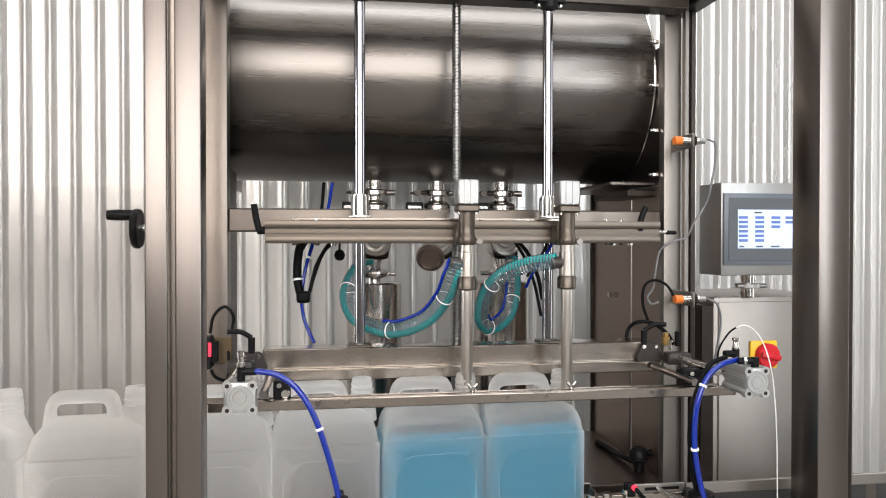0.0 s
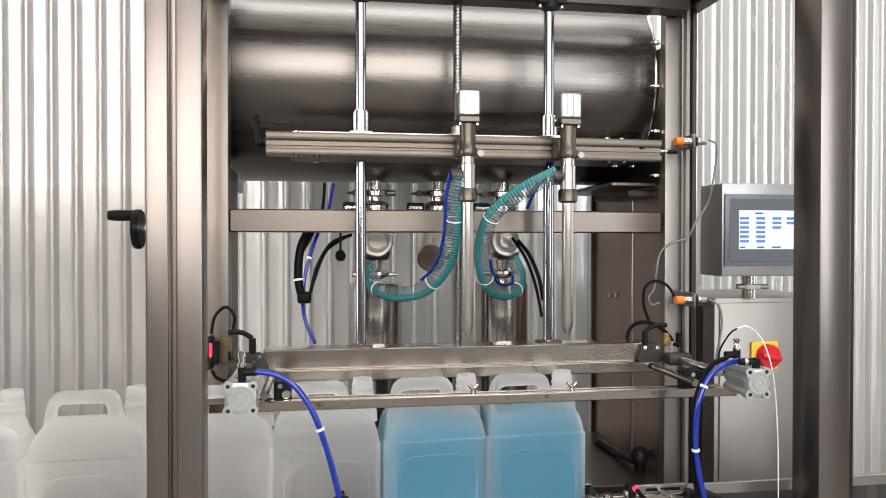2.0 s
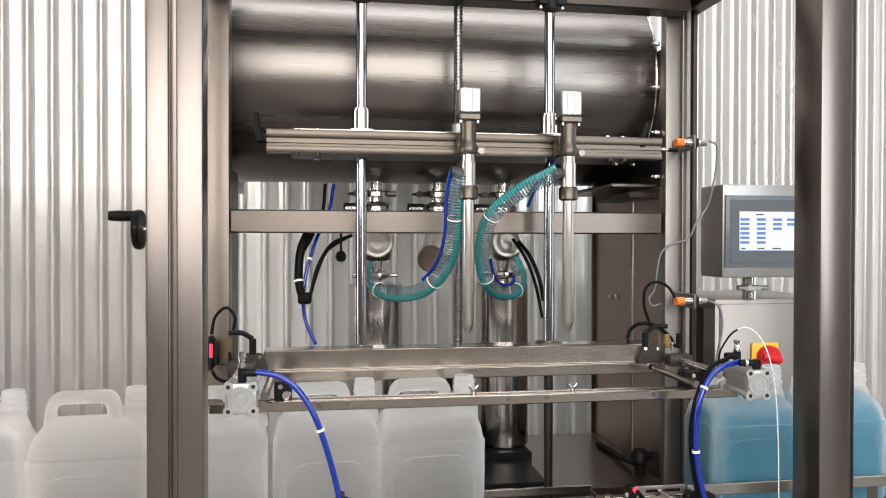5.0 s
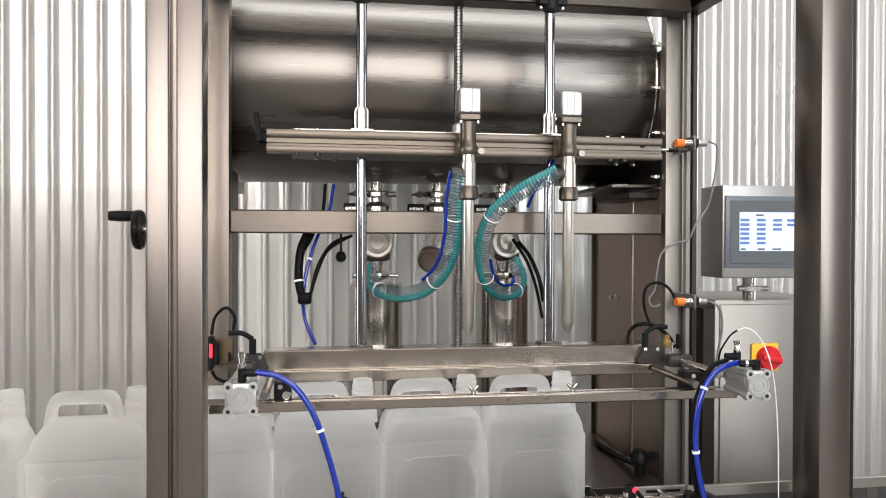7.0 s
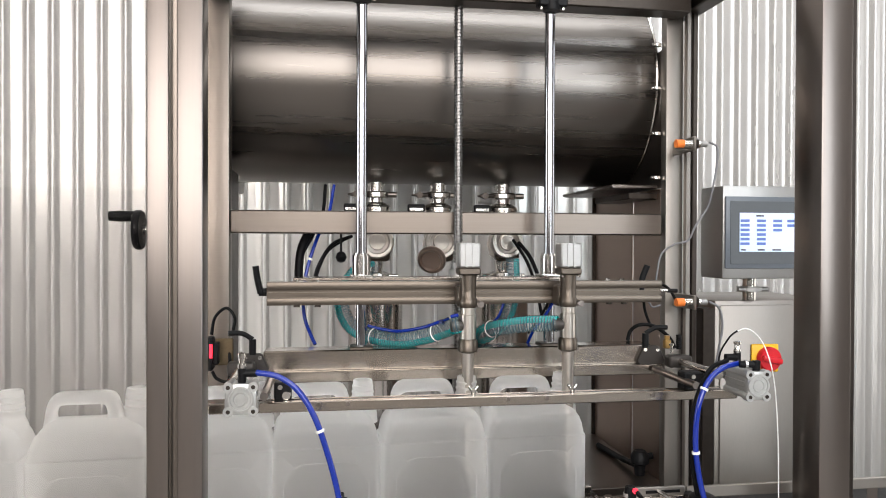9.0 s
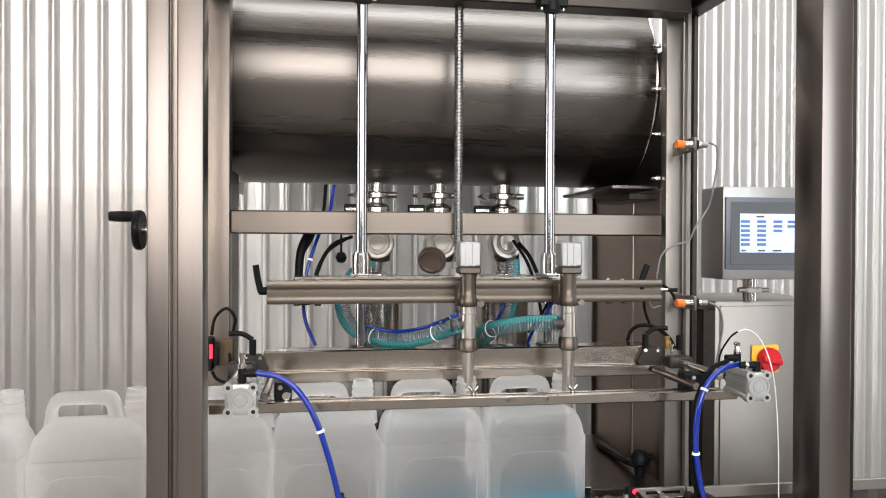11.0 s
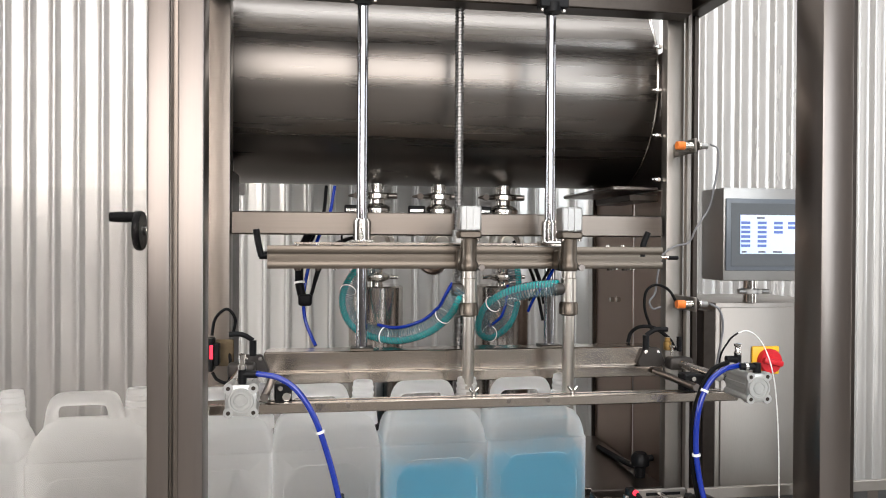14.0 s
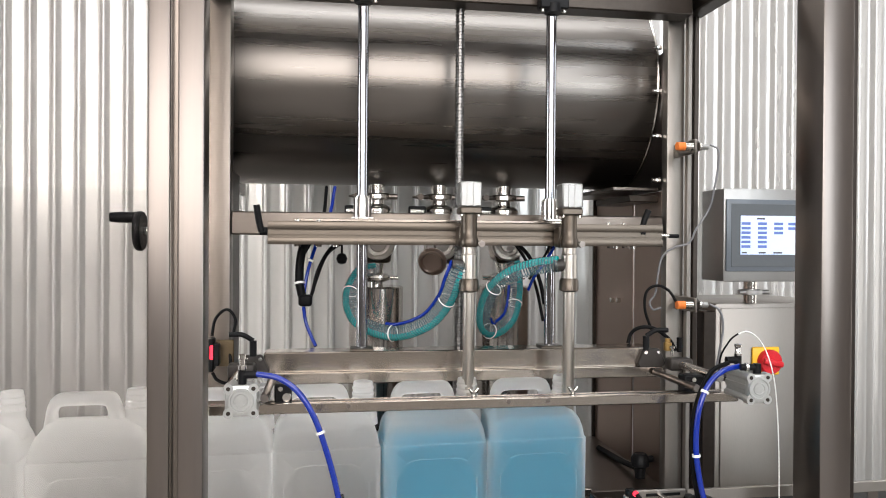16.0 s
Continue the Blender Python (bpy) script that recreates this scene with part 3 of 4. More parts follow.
def hose_ring(flip, with_tube):
    """One short ring of hose: clear wall, spiral rib, a stripe of fluid and, where it is strapped on, the blue air tube."""
    n, r, half = 18, 0.0168, 0.0075
    bm = bmesh.new()

    def skin(rad, cx, z0, z1, sides, slot, cy=0.0):
        a = [bm.verts.new((cx + rad * math.cos(2 * math.pi * k / sides), cy + rad * math.sin(2 * math.pi * k / sides), z0)) for k in range(sides)]
        b = [bm.verts.new((cx + rad * math.cos(2 * math.pi * k / sides), cy + rad * math.sin(2 * math.pi * k / sides), z1)) for k in range(sides)]
        for k in range(sides):
            f = bm.faces.new((a[k], a[(k + 1) % sides], b[(k + 1) % sides], b[k]))
            f.smooth, f.material_index = True, slot

    skin(r, 0, -half, half, n, 0)
    skin(r + 0.0008, 0, -0.0052, -0.0036, n, 2)
    skin(r + 0.0008, 0, 0.0014, 0.003, n, 2)
    skin(0.0072, -flip * 0.0088, -half, half, 12, 1, 0.002)
    if with_tube:
        skin(0.0036, flip * (r + 0.003), -half, half, 10, 3)
    data = bpy.data.meshes.new("hose_ring")
    bm.to_mesh(data)
    bm.free()
    for m in (HOSE_WALL, HOSE_TEAL, HOSE_RIB, BLUE):
        data.materials.append(m)
    return data


def build_hose(h):
    """A ribbed hose in short rigid rings."""
    ob = thing("filling_hose", "clear spiral-ribbed hose with teal fluid and a strapped blue air tube", "hose", "filling hoses")
    plain, strapped = hose_ring(h["flip"], False), hose_ring(h["flip"], True)
    tie = L([(0.0176, -0.0016), (0.0184, -0.0008), (0.0184, 0.0008), (0.0176, 0.0016)], None, 18)
    bmesh.ops.delete(tie, geom=[f for f in tie.faces if len(f.verts) > 4], context="FACES_ONLY")
    tie_data = bpy.data.meshes.new("cable_tie")
    tie.to_mesh(tie_data)
    tie.free()
    tie_data.materials.append(WHITE)
    rings = []
    for k, m in enumerate(hose_line(h, 0.0)):
        lo, hi = h["tube"]
        ring = new("hose_ring", strapped if lo <= k / COUNT <= hi else plain)
        ring.parent, ring.matrix_basis = ob, m
        rings.append(ring)
        if k in h["ties"]:
            t = new("cable_tie", tie_data)
            t.parent = ring
    return rings


# ---- jerrycans ----
def rounded(w, d, r, n=5):
    """A rounded rectangle about the origin."""
    out = []
    for cx, cy, a0 in ((w / 2 - r, d / 2 - r, 0), (-w / 2 + r, d / 2 - r, 90), (-w / 2 + r, -d / 2 + r, 180), (w / 2 - r, -d / 2 + r, 270)):
        for k in range(n):
            a = radians(a0 + 90 * k / (n - 1))
            out.append((cx + r * math.cos(a), cy + r * math.sin(a)))
    return out


def loft(bm, rows, cx=0.0):
    """A skin over rounded rectangles: rows of height, width, depth, corner radius and shift."""
    rings = [[bm.verts.new((x + cx + s, y, z)) for x, y in rounded(w, d, r)] for z, w, d, r, s in rows]
    for a, b in zip(rings, rings[1:]):
        for k in range(len(a)):
            bm.faces.new((a[k], a[(k + 1) % len(a)], b[(k + 1) % len(a)], b[k]))
    bm.faces.new(list(reversed(rings[0])))
    bm.faces.new(rings[-1])
    return bm


BELT = 0.864
WIDE, DEEP = 0.2015, 0.132
TALL = 1.035
SHOULDER = ((0.0, WIDE), (0.174, WIDE), (0.18, WIDE - 0.006), (0.21, WIDE - 0.019), (0.216, WIDE - 0.026), (0.235, WIDE - 0.05))


def wide_at(z):
    for (a, wa), (b, wb) in zip(SHOULDER, SHOULDER[1:]):
        if z <= b:
            return wa + (wb - wa) * (z - a) / (b - a)
    return SHOULDER[-1][1]


def ray_out(poly, c, a):
    """Distance from c to a closed outline along the heading a."""
    dx, dz, best = math.cos(a), math.sin(a), 0.0
    for (x0, z0), (x1, z1) in zip(poly, poly[1:] + poly[:1]):
        ex, ez = x1 - x0, z1 - z0
        den = dx * ez - dz * ex
        if abs(den) > 1e-9:
            t = ((x0 - c[0]) * ez - (z0 - c[1]) * ex) / den
            u = ((x0 - c[0]) * dz - (z0 - c[1]) * dx) / den
            if t > 0 and -1e-6 <= u <= 1 + 1e-6:
                best = max(best, t)
    return best


def jug_handle():
    """A moulded grip: a thick plate with a long hole, soft at its edges."""
    outer = [(-0.088, 0.185), (-0.084, 0.222), (-0.079, 0.252), (-0.074, 0.264), (-0.066, 0.272), (-0.056, 0.2755), (0.024, 0.2755), (0.034, 0.272),
             (0.041, 0.263), (0.046, 0.248), (0.051, 0.232), (0.06, 0.216), (0.06, 0.185)]
    hole = [(-0.063, 0.229), (-0.058, 0.2275), (0.018, 0.2275), (0.0225, 0.23), (0.0225, 0.242), (0.019, 0.2505), (0.013, 0.253), (-0.053, 0.253), (-0.059, 0.25), (-0.0635, 0.242)]
    c, n, t = (-0.02, 0.24), 72, 0.0165
    prof = ((0.0, 0.4), (0.1, 0.82), (0.28, 1.0), (0.72, 1.0), (0.9, 0.8), (1.0, 0.35))
    prof = [(f, t * h) for f, h in prof] + [(f, -t * h) for f, h in reversed(prof)]
    bm, rings = bmesh.new(), []
    for k in range(n):
        a = math.tau * k / n
        ri, ro = ray_out(hole, c, a), ray_out(outer, c, a)
        rings.append([bm.verts.new((c[0] + (ri + (ro - ri) * f) * math.cos(a), y, c[1] + (ri + (ro - ri) * f) * math.sin(a))) for f, y in prof])
    for a, b in zip(rings, rings[1:] + rings[:1]):
        for k in range(len(prof)):
            bm.faces.new((a[k], a[(k + 1) % len(prof)], b[(k + 1) % len(prof)], b[k]))
    return bm


def jug_meshes():
    body = loft(bmesh.new(), [
        (0.0, WIDE - 0.02, DEEP - 0.02, 0.018, 0), (0.004, WIDE - 0.006, DEEP - 0.006, 0.02, 0), (0.012, WIDE, DEEP, 0.014, 0),
        (0.167, WIDE, DEEP, 0.012, 0), (0.1695, WIDE - 0.0008, DEEP - 0.0008, 0.012, 0), (0.171, WIDE - 0.004, DEEP - 0.004, 0.012, 0),
        (0.173, WIDE - 0.0055, DEEP - 0.0055, 0.012, 0), (0.19, WIDE - 0.011, DEEP - 0.008, 0.014, 0), (0.203, WIDE - 0.019, DEEP - 0.012, 0.018, 0),
        (0.2085, WIDE - 0.024, DEEP - 0.018, 0.023, 0), (0.213, WIDE - 0.03, DEEP - 0.03, 0.024, 0), (0.222, WIDE - 0.042, DEEP - 0.066, 0.024, 0),
        (0.2285, WIDE - 0.055, DEEP - 0.096, 0.017, 0), (0.2305, WIDE - 0.075, DEEP - 0.112, 0.009, 0)])
    # sunken label panel on the front and back
    for s in (-1, 1):
        y = s * DEEP / 2
        flat = [f for f in body.faces if len(f.verts) == 4 and all(abs(v.co.y - y) < 1e-5 for v in f.verts) and f.calc_area() > 0.01]
        for f in flat:
            rim = [(v.co.x, v.co.z) for v in f.verts]
            body.faces.remove(f)
            panel = [(x, z + 0.079) for x, z in rounded(0.158, 0.13, 0.042, 9)]
            c, n = (0.0, 0.08), 64
            corners = [math.atan2(z - c[1], x - c[0]) for x, z in rim]
            angles = sorted({round(math.tau * k / n - math.pi, 6) for k in range(n)} | {round(q, 6) for q in corners})
            rings = []
            for scale_to, d, poly in ((1.0, 0.0, rim), (1.0, 0.0, panel), (0.972, 0.0016, panel), (0.0, 0.0016, panel)):
                rings.append([body.verts.new((c[0] + ray_out(poly, c, q) * scale_to * math.cos(q), y - s * d, c[1] + ray_out(poly, c, q) * scale_to * math.sin(q))) for q in angles])
            for a, b in zip(rings, rings[1:-1]):
                for k in range(len(a)):
                    body.faces.new((a[k], a[(k + 1) % len(a)], b[(k + 1) % len(a)], b[k]))
            body.faces.new(rings[-2])
            for v in rings[-1]:
                body.verts.remove(v)
    bmesh.ops.remove_doubles(body, verts=body.verts, dist=1e-5)
    neck = turned(bmesh.new(), [(0.029, 0.2), (0.0275, 0.219), (0.0235, 0.228), (0.0215, 0.232), (0.0215, 0.242), (0.0228, 0.2435), (0.0228, 0.247), (0.0205, 0.2485), (0.0205, 0.2535),
                                (0.0216, 0.255), (0.0216, 0.258), (0.0198, 0.2595), (0.0198, 0.264), (0.0208, 0.266), (0.0208, 0.2685), (0.0192, 0.27), (0.0188, 0.277), (0.0175, 0.279),
                                (0.0155, 0.279), (0.015, 0.24)], pose(0.0725, 0, 0), 28)
    parts = body, jug_handle(), neck
    for bm in parts:
        bmesh.ops.scale(bm, vec=(1, 1, TALL), verts=bm.verts)
    return parts


def build_jug():
    j = thing("jerrycan", "milky white plastic jerrycan with a moulded handle, empty", "jerrycan", "jerrycans on the conveyor")
    body, handle, neck = jug_meshes()
    part("body", body, JUG, j, smooth=35)
    part("handle", handle, JUG, j, smooth=60)
    part("neck", neck, JUG, j, "open threaded neck")
    return j


LAYER = 0.0245


def build_fluid(j):
    """Blue fluid in thin layers that climb one after another as the can fills."""
    out = []
    for k in range(9):
        z, rows = k * LAYER, []
        for q in (0.0, 0.5, 1.0):
            w = wide_at(z + q * LAYER) - 0.006 - 0.0004 * k
            d = w - (WIDE - DEEP) - 0.002
            rows.append((max(q * LAYER, 0.003 if k == 0 else 0), w, d, 0.02, 0))
        out.append(part("fluid_layer", loft(bmesh.new(), rows), FLUID, j, "pale blue fluid" if k == 8 else "", smooth=35))
        out[-1].location.z = k * LAYER
    return out


# stands of the cans along the belt, from the outfeed back
STANDS = [0.3048 + 0.104, 0.1052 + 0.1015, -0.0969 + 0.0965, -0.2901 + 0.094, -0.5034 + 0.092,
          -0.5034 - 0.122, -0.5034 - 0.325, -0.5034 - 0.53]
JUG_Y = 1.466


# ---- conveyor and rails ----
def build_conveyor():
    c = thing("conveyor", "stainless steel belt conveyor below the filling heads", "conveyor")
    part("belt", B(-2.6, 3.2, 1.385, 1.547, BELT - 0.02, BELT, bevel=0.002), BLACK, c, "dark conveyor belt")
    for y0, y1 in ((1.372, 1.384), (1.548, 1.56)):
        part("side_plate", B(-2.6, 3.2, y0, y1, BELT - 0.12, BELT - 0.001, bevel=0.002), STEEL_ROW, c)
    for x in (-2.3, -0.9, 0.5, 1.7, 2.9):
        for y in (1.38, 1.55):
            part("leg", B(x - 0.02, x + 0.02, y - 0.018, y + 0.018, 0, BELT - 0.12, bevel=0.002), STEEL, c)
    # outfeed guide rail with its bracket
    o = thing("outfeed_rail", "stainless outfeed guide rail with slotted bracket", "guide rail")
    z0, z1 = 0.9246, 0.9468
    part("rail_bar", B(0.6946, 2.6, 1.362, 1.37, z0, z1, bevel=0.0015), SHEET, o)
    part("entry_plate", B(0.4992, 0.4992 + 0.006, 1.34, 1.37, BELT, z1, bevel=0.001), DARK_STEEL, o)
    part("entry_bar", B(0.5037, 0.6987, 1.345, 1.352, BELT, 0.9369, bevel=0.001), STEEL_ROW, o)
    bm = B(0.5818, 0.685, 1.352, 1.358, 0.9346, 0.9531, bevel=0.002)
    part("slotted_bracket", bm, SHEET, o)
    # slot is not cut: a black bar carries its inner dark as colour
    part("slot_dark_bar", B(0.6045, 0.6734, 1.3505, 1.352, 0.9412, 0.9466), BLACK, o)
    part("stay_rod", R((0.6308, 1.35, 0.943), (0.6018, 1.2, 0.9706), 0.0055, 12), POLISHED, o)
    for p in ((0.5249, 1.34, 0.9369), (0.564, 1.34, 0.9412), (0.4972, 1.34, 0.9342)):
        bm = R((p[0], p[1], p[2] - 0.02), (p[0], p[1], p[2] + 0.006), 0.005, 8)
        rod(bm, (p[0], p[1], p[2]), (p[0], p[1], p[2] + 0.008), 0.009, 6)
        part("bolt", bm, POLISHED, o)
    for x in (1.1, 1.8, 2.5):
        part("stay", B(x - 0.012, x + 0.012, 1.3705, 1.3715, BELT - 0.1, z1 - 0.003), STEEL, o)
    part("rear_bar", B(0.0762, 0.5736, 1.562, 1.57, 0.8724, 0.8892, bevel=0.0015), STEEL_ROW, o)


def flange_plate(x, z, y0, y1):
    """A cast plate, wider below than above, with rounded corners."""
    bm, outline = bmesh.new(), []
    for cx, cz, a in ((0.022, -0.013, -90), (0.0125, 0.0095, 10), (-0.0125, 0.0095, 90), (-0.022, -0.013, 170)):
        for k in range(6):
            t = math.radians(a + 18 * k)
            outline.append((x + cx + 0.009 * math.cos(t), z + cz + 0.009 * math.sin(t)))
    front = [bm.verts.new((x + (u - x) * 0.96, y0, z + (w - z) * 0.95)) for u, w in outline]
    edge = [bm.verts.new((u, y0 + 0.0015, w)) for u, w in outline]
    back = [bm.verts.new((u, y1, w)) for u, w in outline]
    bm.faces.new(front), bm.faces.new(list(reversed(back)))
    for a, b in ((front, edge), (edge, back)):
        for k in range(len(a)):
            bm.faces.new((a[k], b[k], b[(k + 1) % len(a)], a[(k + 1) % len(a)]))
    bmesh.ops.recalc_face_normals(bm, faces=bm.faces)
    return bm


def build_rails():
    r = thing("clamping_rail", "stainless steel crossbar and can clamping rails over the conveyor", "guide rail")
    z0, z1 = 1.1523, 1.1976
    part("crossbar", B(-0.1238, 0.7058, 1.555, 1.615, z0, z1, bevel=0.003), STEEL_ROW, r, "square stainless crossbar")
    part("rear_rail", B(-0.1047, 0.7259, 1.5385, 1.5515, 1.1344, 1.1568, bevel=0.002), STEEL_ROW, r)
    za = 1.1162
    part("front_rail", B(-0.2023, 0.7967, 1.358, 1.372, za, za + 0.0185, bevel=0.002), STEEL_ROW, r)
    part("rail_slot_bar", B(-0.1185, 0.7718, 1.373, 1.388, za + 0.012, za + 0.0165, bevel=0.001), DARK_STEEL, r)
    part("front_rail_lip", B(-0.1194, 0.7774, 1.3885, 1.396, za + 0.006, za + 0.0175, bevel=0.001), STEEL_ROW, r)
    for x in (-0.012, 0.04, 0.336, 0.411, 0.62):
        part("rail_screw", R((x, 1.3585, za + 0.0125), (x, 1.3555, za + 0.0125), 0.0042, 12), STEEL, r)
    for p in ((0.2744, 1.38, 1.1411), (0.4673, 1.38, 1.1394)):
        bm = R((p[0], p[1], p[2] - 0.012), (p[0], p[1], p[2] + 0.003), 0.005, 12)
        for s in (-1, 1):
            rod(bm, (p[0] + s * 0.003, p[1], p[2] + 0.002), (p[0] + s * 0.009, p[1], p[2] + 0.009), 0.0035, 10, 0.0028)
        part("wing_nut", bm, POLISHED, r)
    # guide shafts and their bearing blocks at both ends
    for s, (x, z), (xp, zp), (xf, zf), (ca, cb, cl, ch) in (
            (1, (0.7497, 1.166), (0.7029, 1.1466), (0.7012, 1.177),
             (0.6999, 0.7408, 1.1211, 1.164)),
            (-1, (-0.1627, 1.171), (-0.1059, 1.1479), (-0.144, 1.1762),
             (-0.0915, -0.0612, 1.1232, 1.1646))):
        part("guide_shaft", R((x, 1.555, z), (x, 1.345, z), 0.0085, 20), POLISHED, r)
        part("guide_pin", R((xp, 1.53, zp), (xp, 1.345, zp), 0.0072, 20), STEEL, r)
        part("bearing_block", B(x - 0.026, x + 0.026, 1.5, 1.532, z - 0.013, z + 0.013, bevel=0.006, segments=3), CAST, r)
        part("end_flange", flange_plate(xf, zf, 1.543, 1.5545), CAST, r)
        for dx, dz in ((-0.014, 0.0105), (0.0145, 0.0105)):
            part("screw", R((xf + dx, 1.545, zf + dz), (xf + dx, 1.5415, zf + dz), 0.0042, 10), POLISHED, r)
        bm = B(ca, cb, 1.386, 1.42, cl, ch, bevel=0.003)
        box(bm, ca - 0.012, cb + 0.03, 1.386, 1.41, cl - 0.004, cl + 0.006, bevel=0.002)
        part("rail_clip", bm, BLACK, r)
        part("clip_screw", R(((ca + cb) / 2 - 0.004, 1.382, ch - 0.008), ((ca + cb) / 2 - 0.004, 1.388, ch - 0.008), 0.0045, 10), POLISHED, r)
    part("clip_pin", R((-0.0689, 1.372, 1.1432), (-0.0689, 1.41, 1.1432), 0.0075, 18), POLISHED, r)
    part("brass_fitting", L([(0.006, -0.014), (0.009, -0.012), (0.009, 0.004), (0.006, 0.006), (0.006, 0.014)], pose(*(0.7449, 1.56, 1.2013)), 16), BRASS, r, "brass air fitting")
    part("threaded_stub", L([(0.006, -0.016)] + [(0.0065 if k % 2 else 0.0055, -0.015 + 0.0022 * k) for k in range(14)] + [(0.006, 0.016)], pose(*(0.7728, 1.56, 1.2007)), 14), BLACK, r)
    part("flow_screw", L([(0.003, -0.012), (0.003, 0.004), (0.0055, 0.005), (0.0055, 0.009), (0.003, 0.01)], pose(*(0.7411, 1.53, 1.193)), 12), POLISHED, r)
    # black clamping levers on the shafts
    for p, s in (((-0.1397, 1.5, 1.2296), -1), ((0.668, 1.5, 1.2286), 1)):
        bm = R((p[0], p[1], p[2] - 0.03), (p[0], p[1], p[2]), 0.007, 14)
        tube(bm, [(p[0], p[1], p[2]), (p[0] + s * 0.02, p[1] - 0.004, p[2] + 0.012), (p[0] + s * 0.045, p[1] - 0.008, p[2] + 0.013)], 0.005, 12)
        part("clamp_lever", bm, BLACK, r)


def build_air_cylinder(x, z, y0, y1, label, k=1.0):
    c = thing("stop_cylinder", label, "air cylinder", "can stop cylinders")
    bm = B(x - 0.022 * k, x + 0.022 * k, y0 + 0.012, y1, z - 0.022, z + 0.022, bevel=0.003, segments=2)
    for sx in (-1, 1):
        for sz in (-1, 1):
            rod(bm, (x + sx * 0.0195 * k, y0 + 0.012, z + sz * 0.0195), (x + sx * 0.0195 * k, y1, z + sz * 0.0195), 0.0065, 14)
        box(bm, x + sx * 0.0225 * k - 0.0015, x + sx * 0.0225 * k + 0.0015, y0 + 0.013, y1, z - 0.005, z + 0.005, bevel=0.001)
    part("barrel", bm, CAST_ALU, c)
    bm = B(x - 0.0262 * k, x + 0.0262 * k, y0, y0 + 0.013, z - 0.0262, z + 0.0262, bevel=0.003, segments=2)
    for sx in (-1, 1):
        for sz in (-1, 1):
            rod(bm, (x + sx * 0.0205 * k, y0 - 0.0012, z + sz * 0.0205), (x + sx * 0.0205 * k, y0 + 0.0135, z + sz * 0.0205), 0.0085, 18)
    part("end_cap", bm, CAST_ALU, c)
    bm = L([(0.021, -0.001), (0.0215, 0.0), (0.0205, 0.0035), (0.0175, 0.0035), (0.0165, 0.0015), (0.012, 0.0015), (0.011, 0.003), (0.0095, 0.003), (0.009, 0.0018), (0, 0.0018)], pose(x, y0 + 0.0003, z, 90), 28)
    part("cap_ring", bm, CAST_ALU, c)
    for dx in (-0.0205 * k, 0.0205 * k):
        for dz in (-0.0205, 0.0205):
            part("tie_bolt", R((x + dx, y0 - 0.0018, z + dz), (x + dx, y0 + 0.003, z + dz), 0.0036, 12), DARK_STEEL, c)
    if k < 1:
        bm = R((x + 0.004, y0 + 0.014, z + 0.02), (x + 0.004, y0 + 0.014, z + 0.044), 0.0072, 12)
        rod(bm, (x + 0.008, y0 + 0.014, z + 0.037), (x - 0.026, y0 + 0.02, z + 0.037), 0.0064, 14)
        part("elbow_fitting", bm, BLACK, c)
        part("fitting_collar", R((x - 0.012, y0 + 0.0176, z + 0.037), (x - 0.017, y0 + 0.0184, z + 0.037), 0.0078, 16), POLISHED, c)
    else:
        bm = R((x + 0.001, y0 + 0.012, z + 0.026), (x + 0.001, y0 + 0.012, z + 0.05), 0.007, 12)
        rod(bm, (x + 0.001, y0 + 0.012, z + 0.042), (x + 0.026, y0 + 0.012, z + 0.042), 0.0068, 12)
        part("elbow_fitting", bm, BLACK, c)
        bm = L([(0.006, 0), (0.0075, 0.003), (0.0075, 0.008), (0.005, 0.009), (0.005, 0.018), (0.007, 0.019), (0.007, 0.026), (0.004, 0.027)], pose(x + 0.001, y0 + 0.012, z + 0.05), 14)
        part("flow_screw", bm, POLISHED, c)
    if k < 1:
        bm = R((x, y1 - 0.012, z + 0.026), (x, y1 - 0.012, z + 0.05), 0.007, 12)
        rod(bm, (x, y1 - 0.012, z + 0.042), (x - 0.024, y1 - 0.012, z + 0.042), 0.0068, 12)
        part("elbow_fitting", bm, BLACK, c)
        part("flow_screw", L([(0.006, 0), (0.0075, 0.004), (0.005, 0.009), (0.005, 0.016), (0.007, 0.018), (0.007, 0.022), (0.004, 0.023)], pose(x, y1 - 0.012, z + 0.05), 14), POLISHED, c)
    part("piston_rod", R((x, y1, z), (x, y1 + 0.04, z), 0.008, 14), CHROME, c)
    return c


def line_thing(name, label, category, mat, pts, r, ties=(), group=""):
    """A tube or cable through the points, with white ties at some of its stations."""
    c = thing(name, label, category, group)
    part("sheath", T(pts, r, 10, 8), mat, c)
    line = spline(pts, 8)
    for k in ties:
        i = int(k * (len(line) - 2))
        way = (line[i + 1] - line[i]).normalized()
        bm = rod(bmesh.new(), line[i] - way * 0.0022, line[i] + way * 0.0022, r + 0.0022, 14)
        part("cable_tie", bm, WHITE, c)
    return c


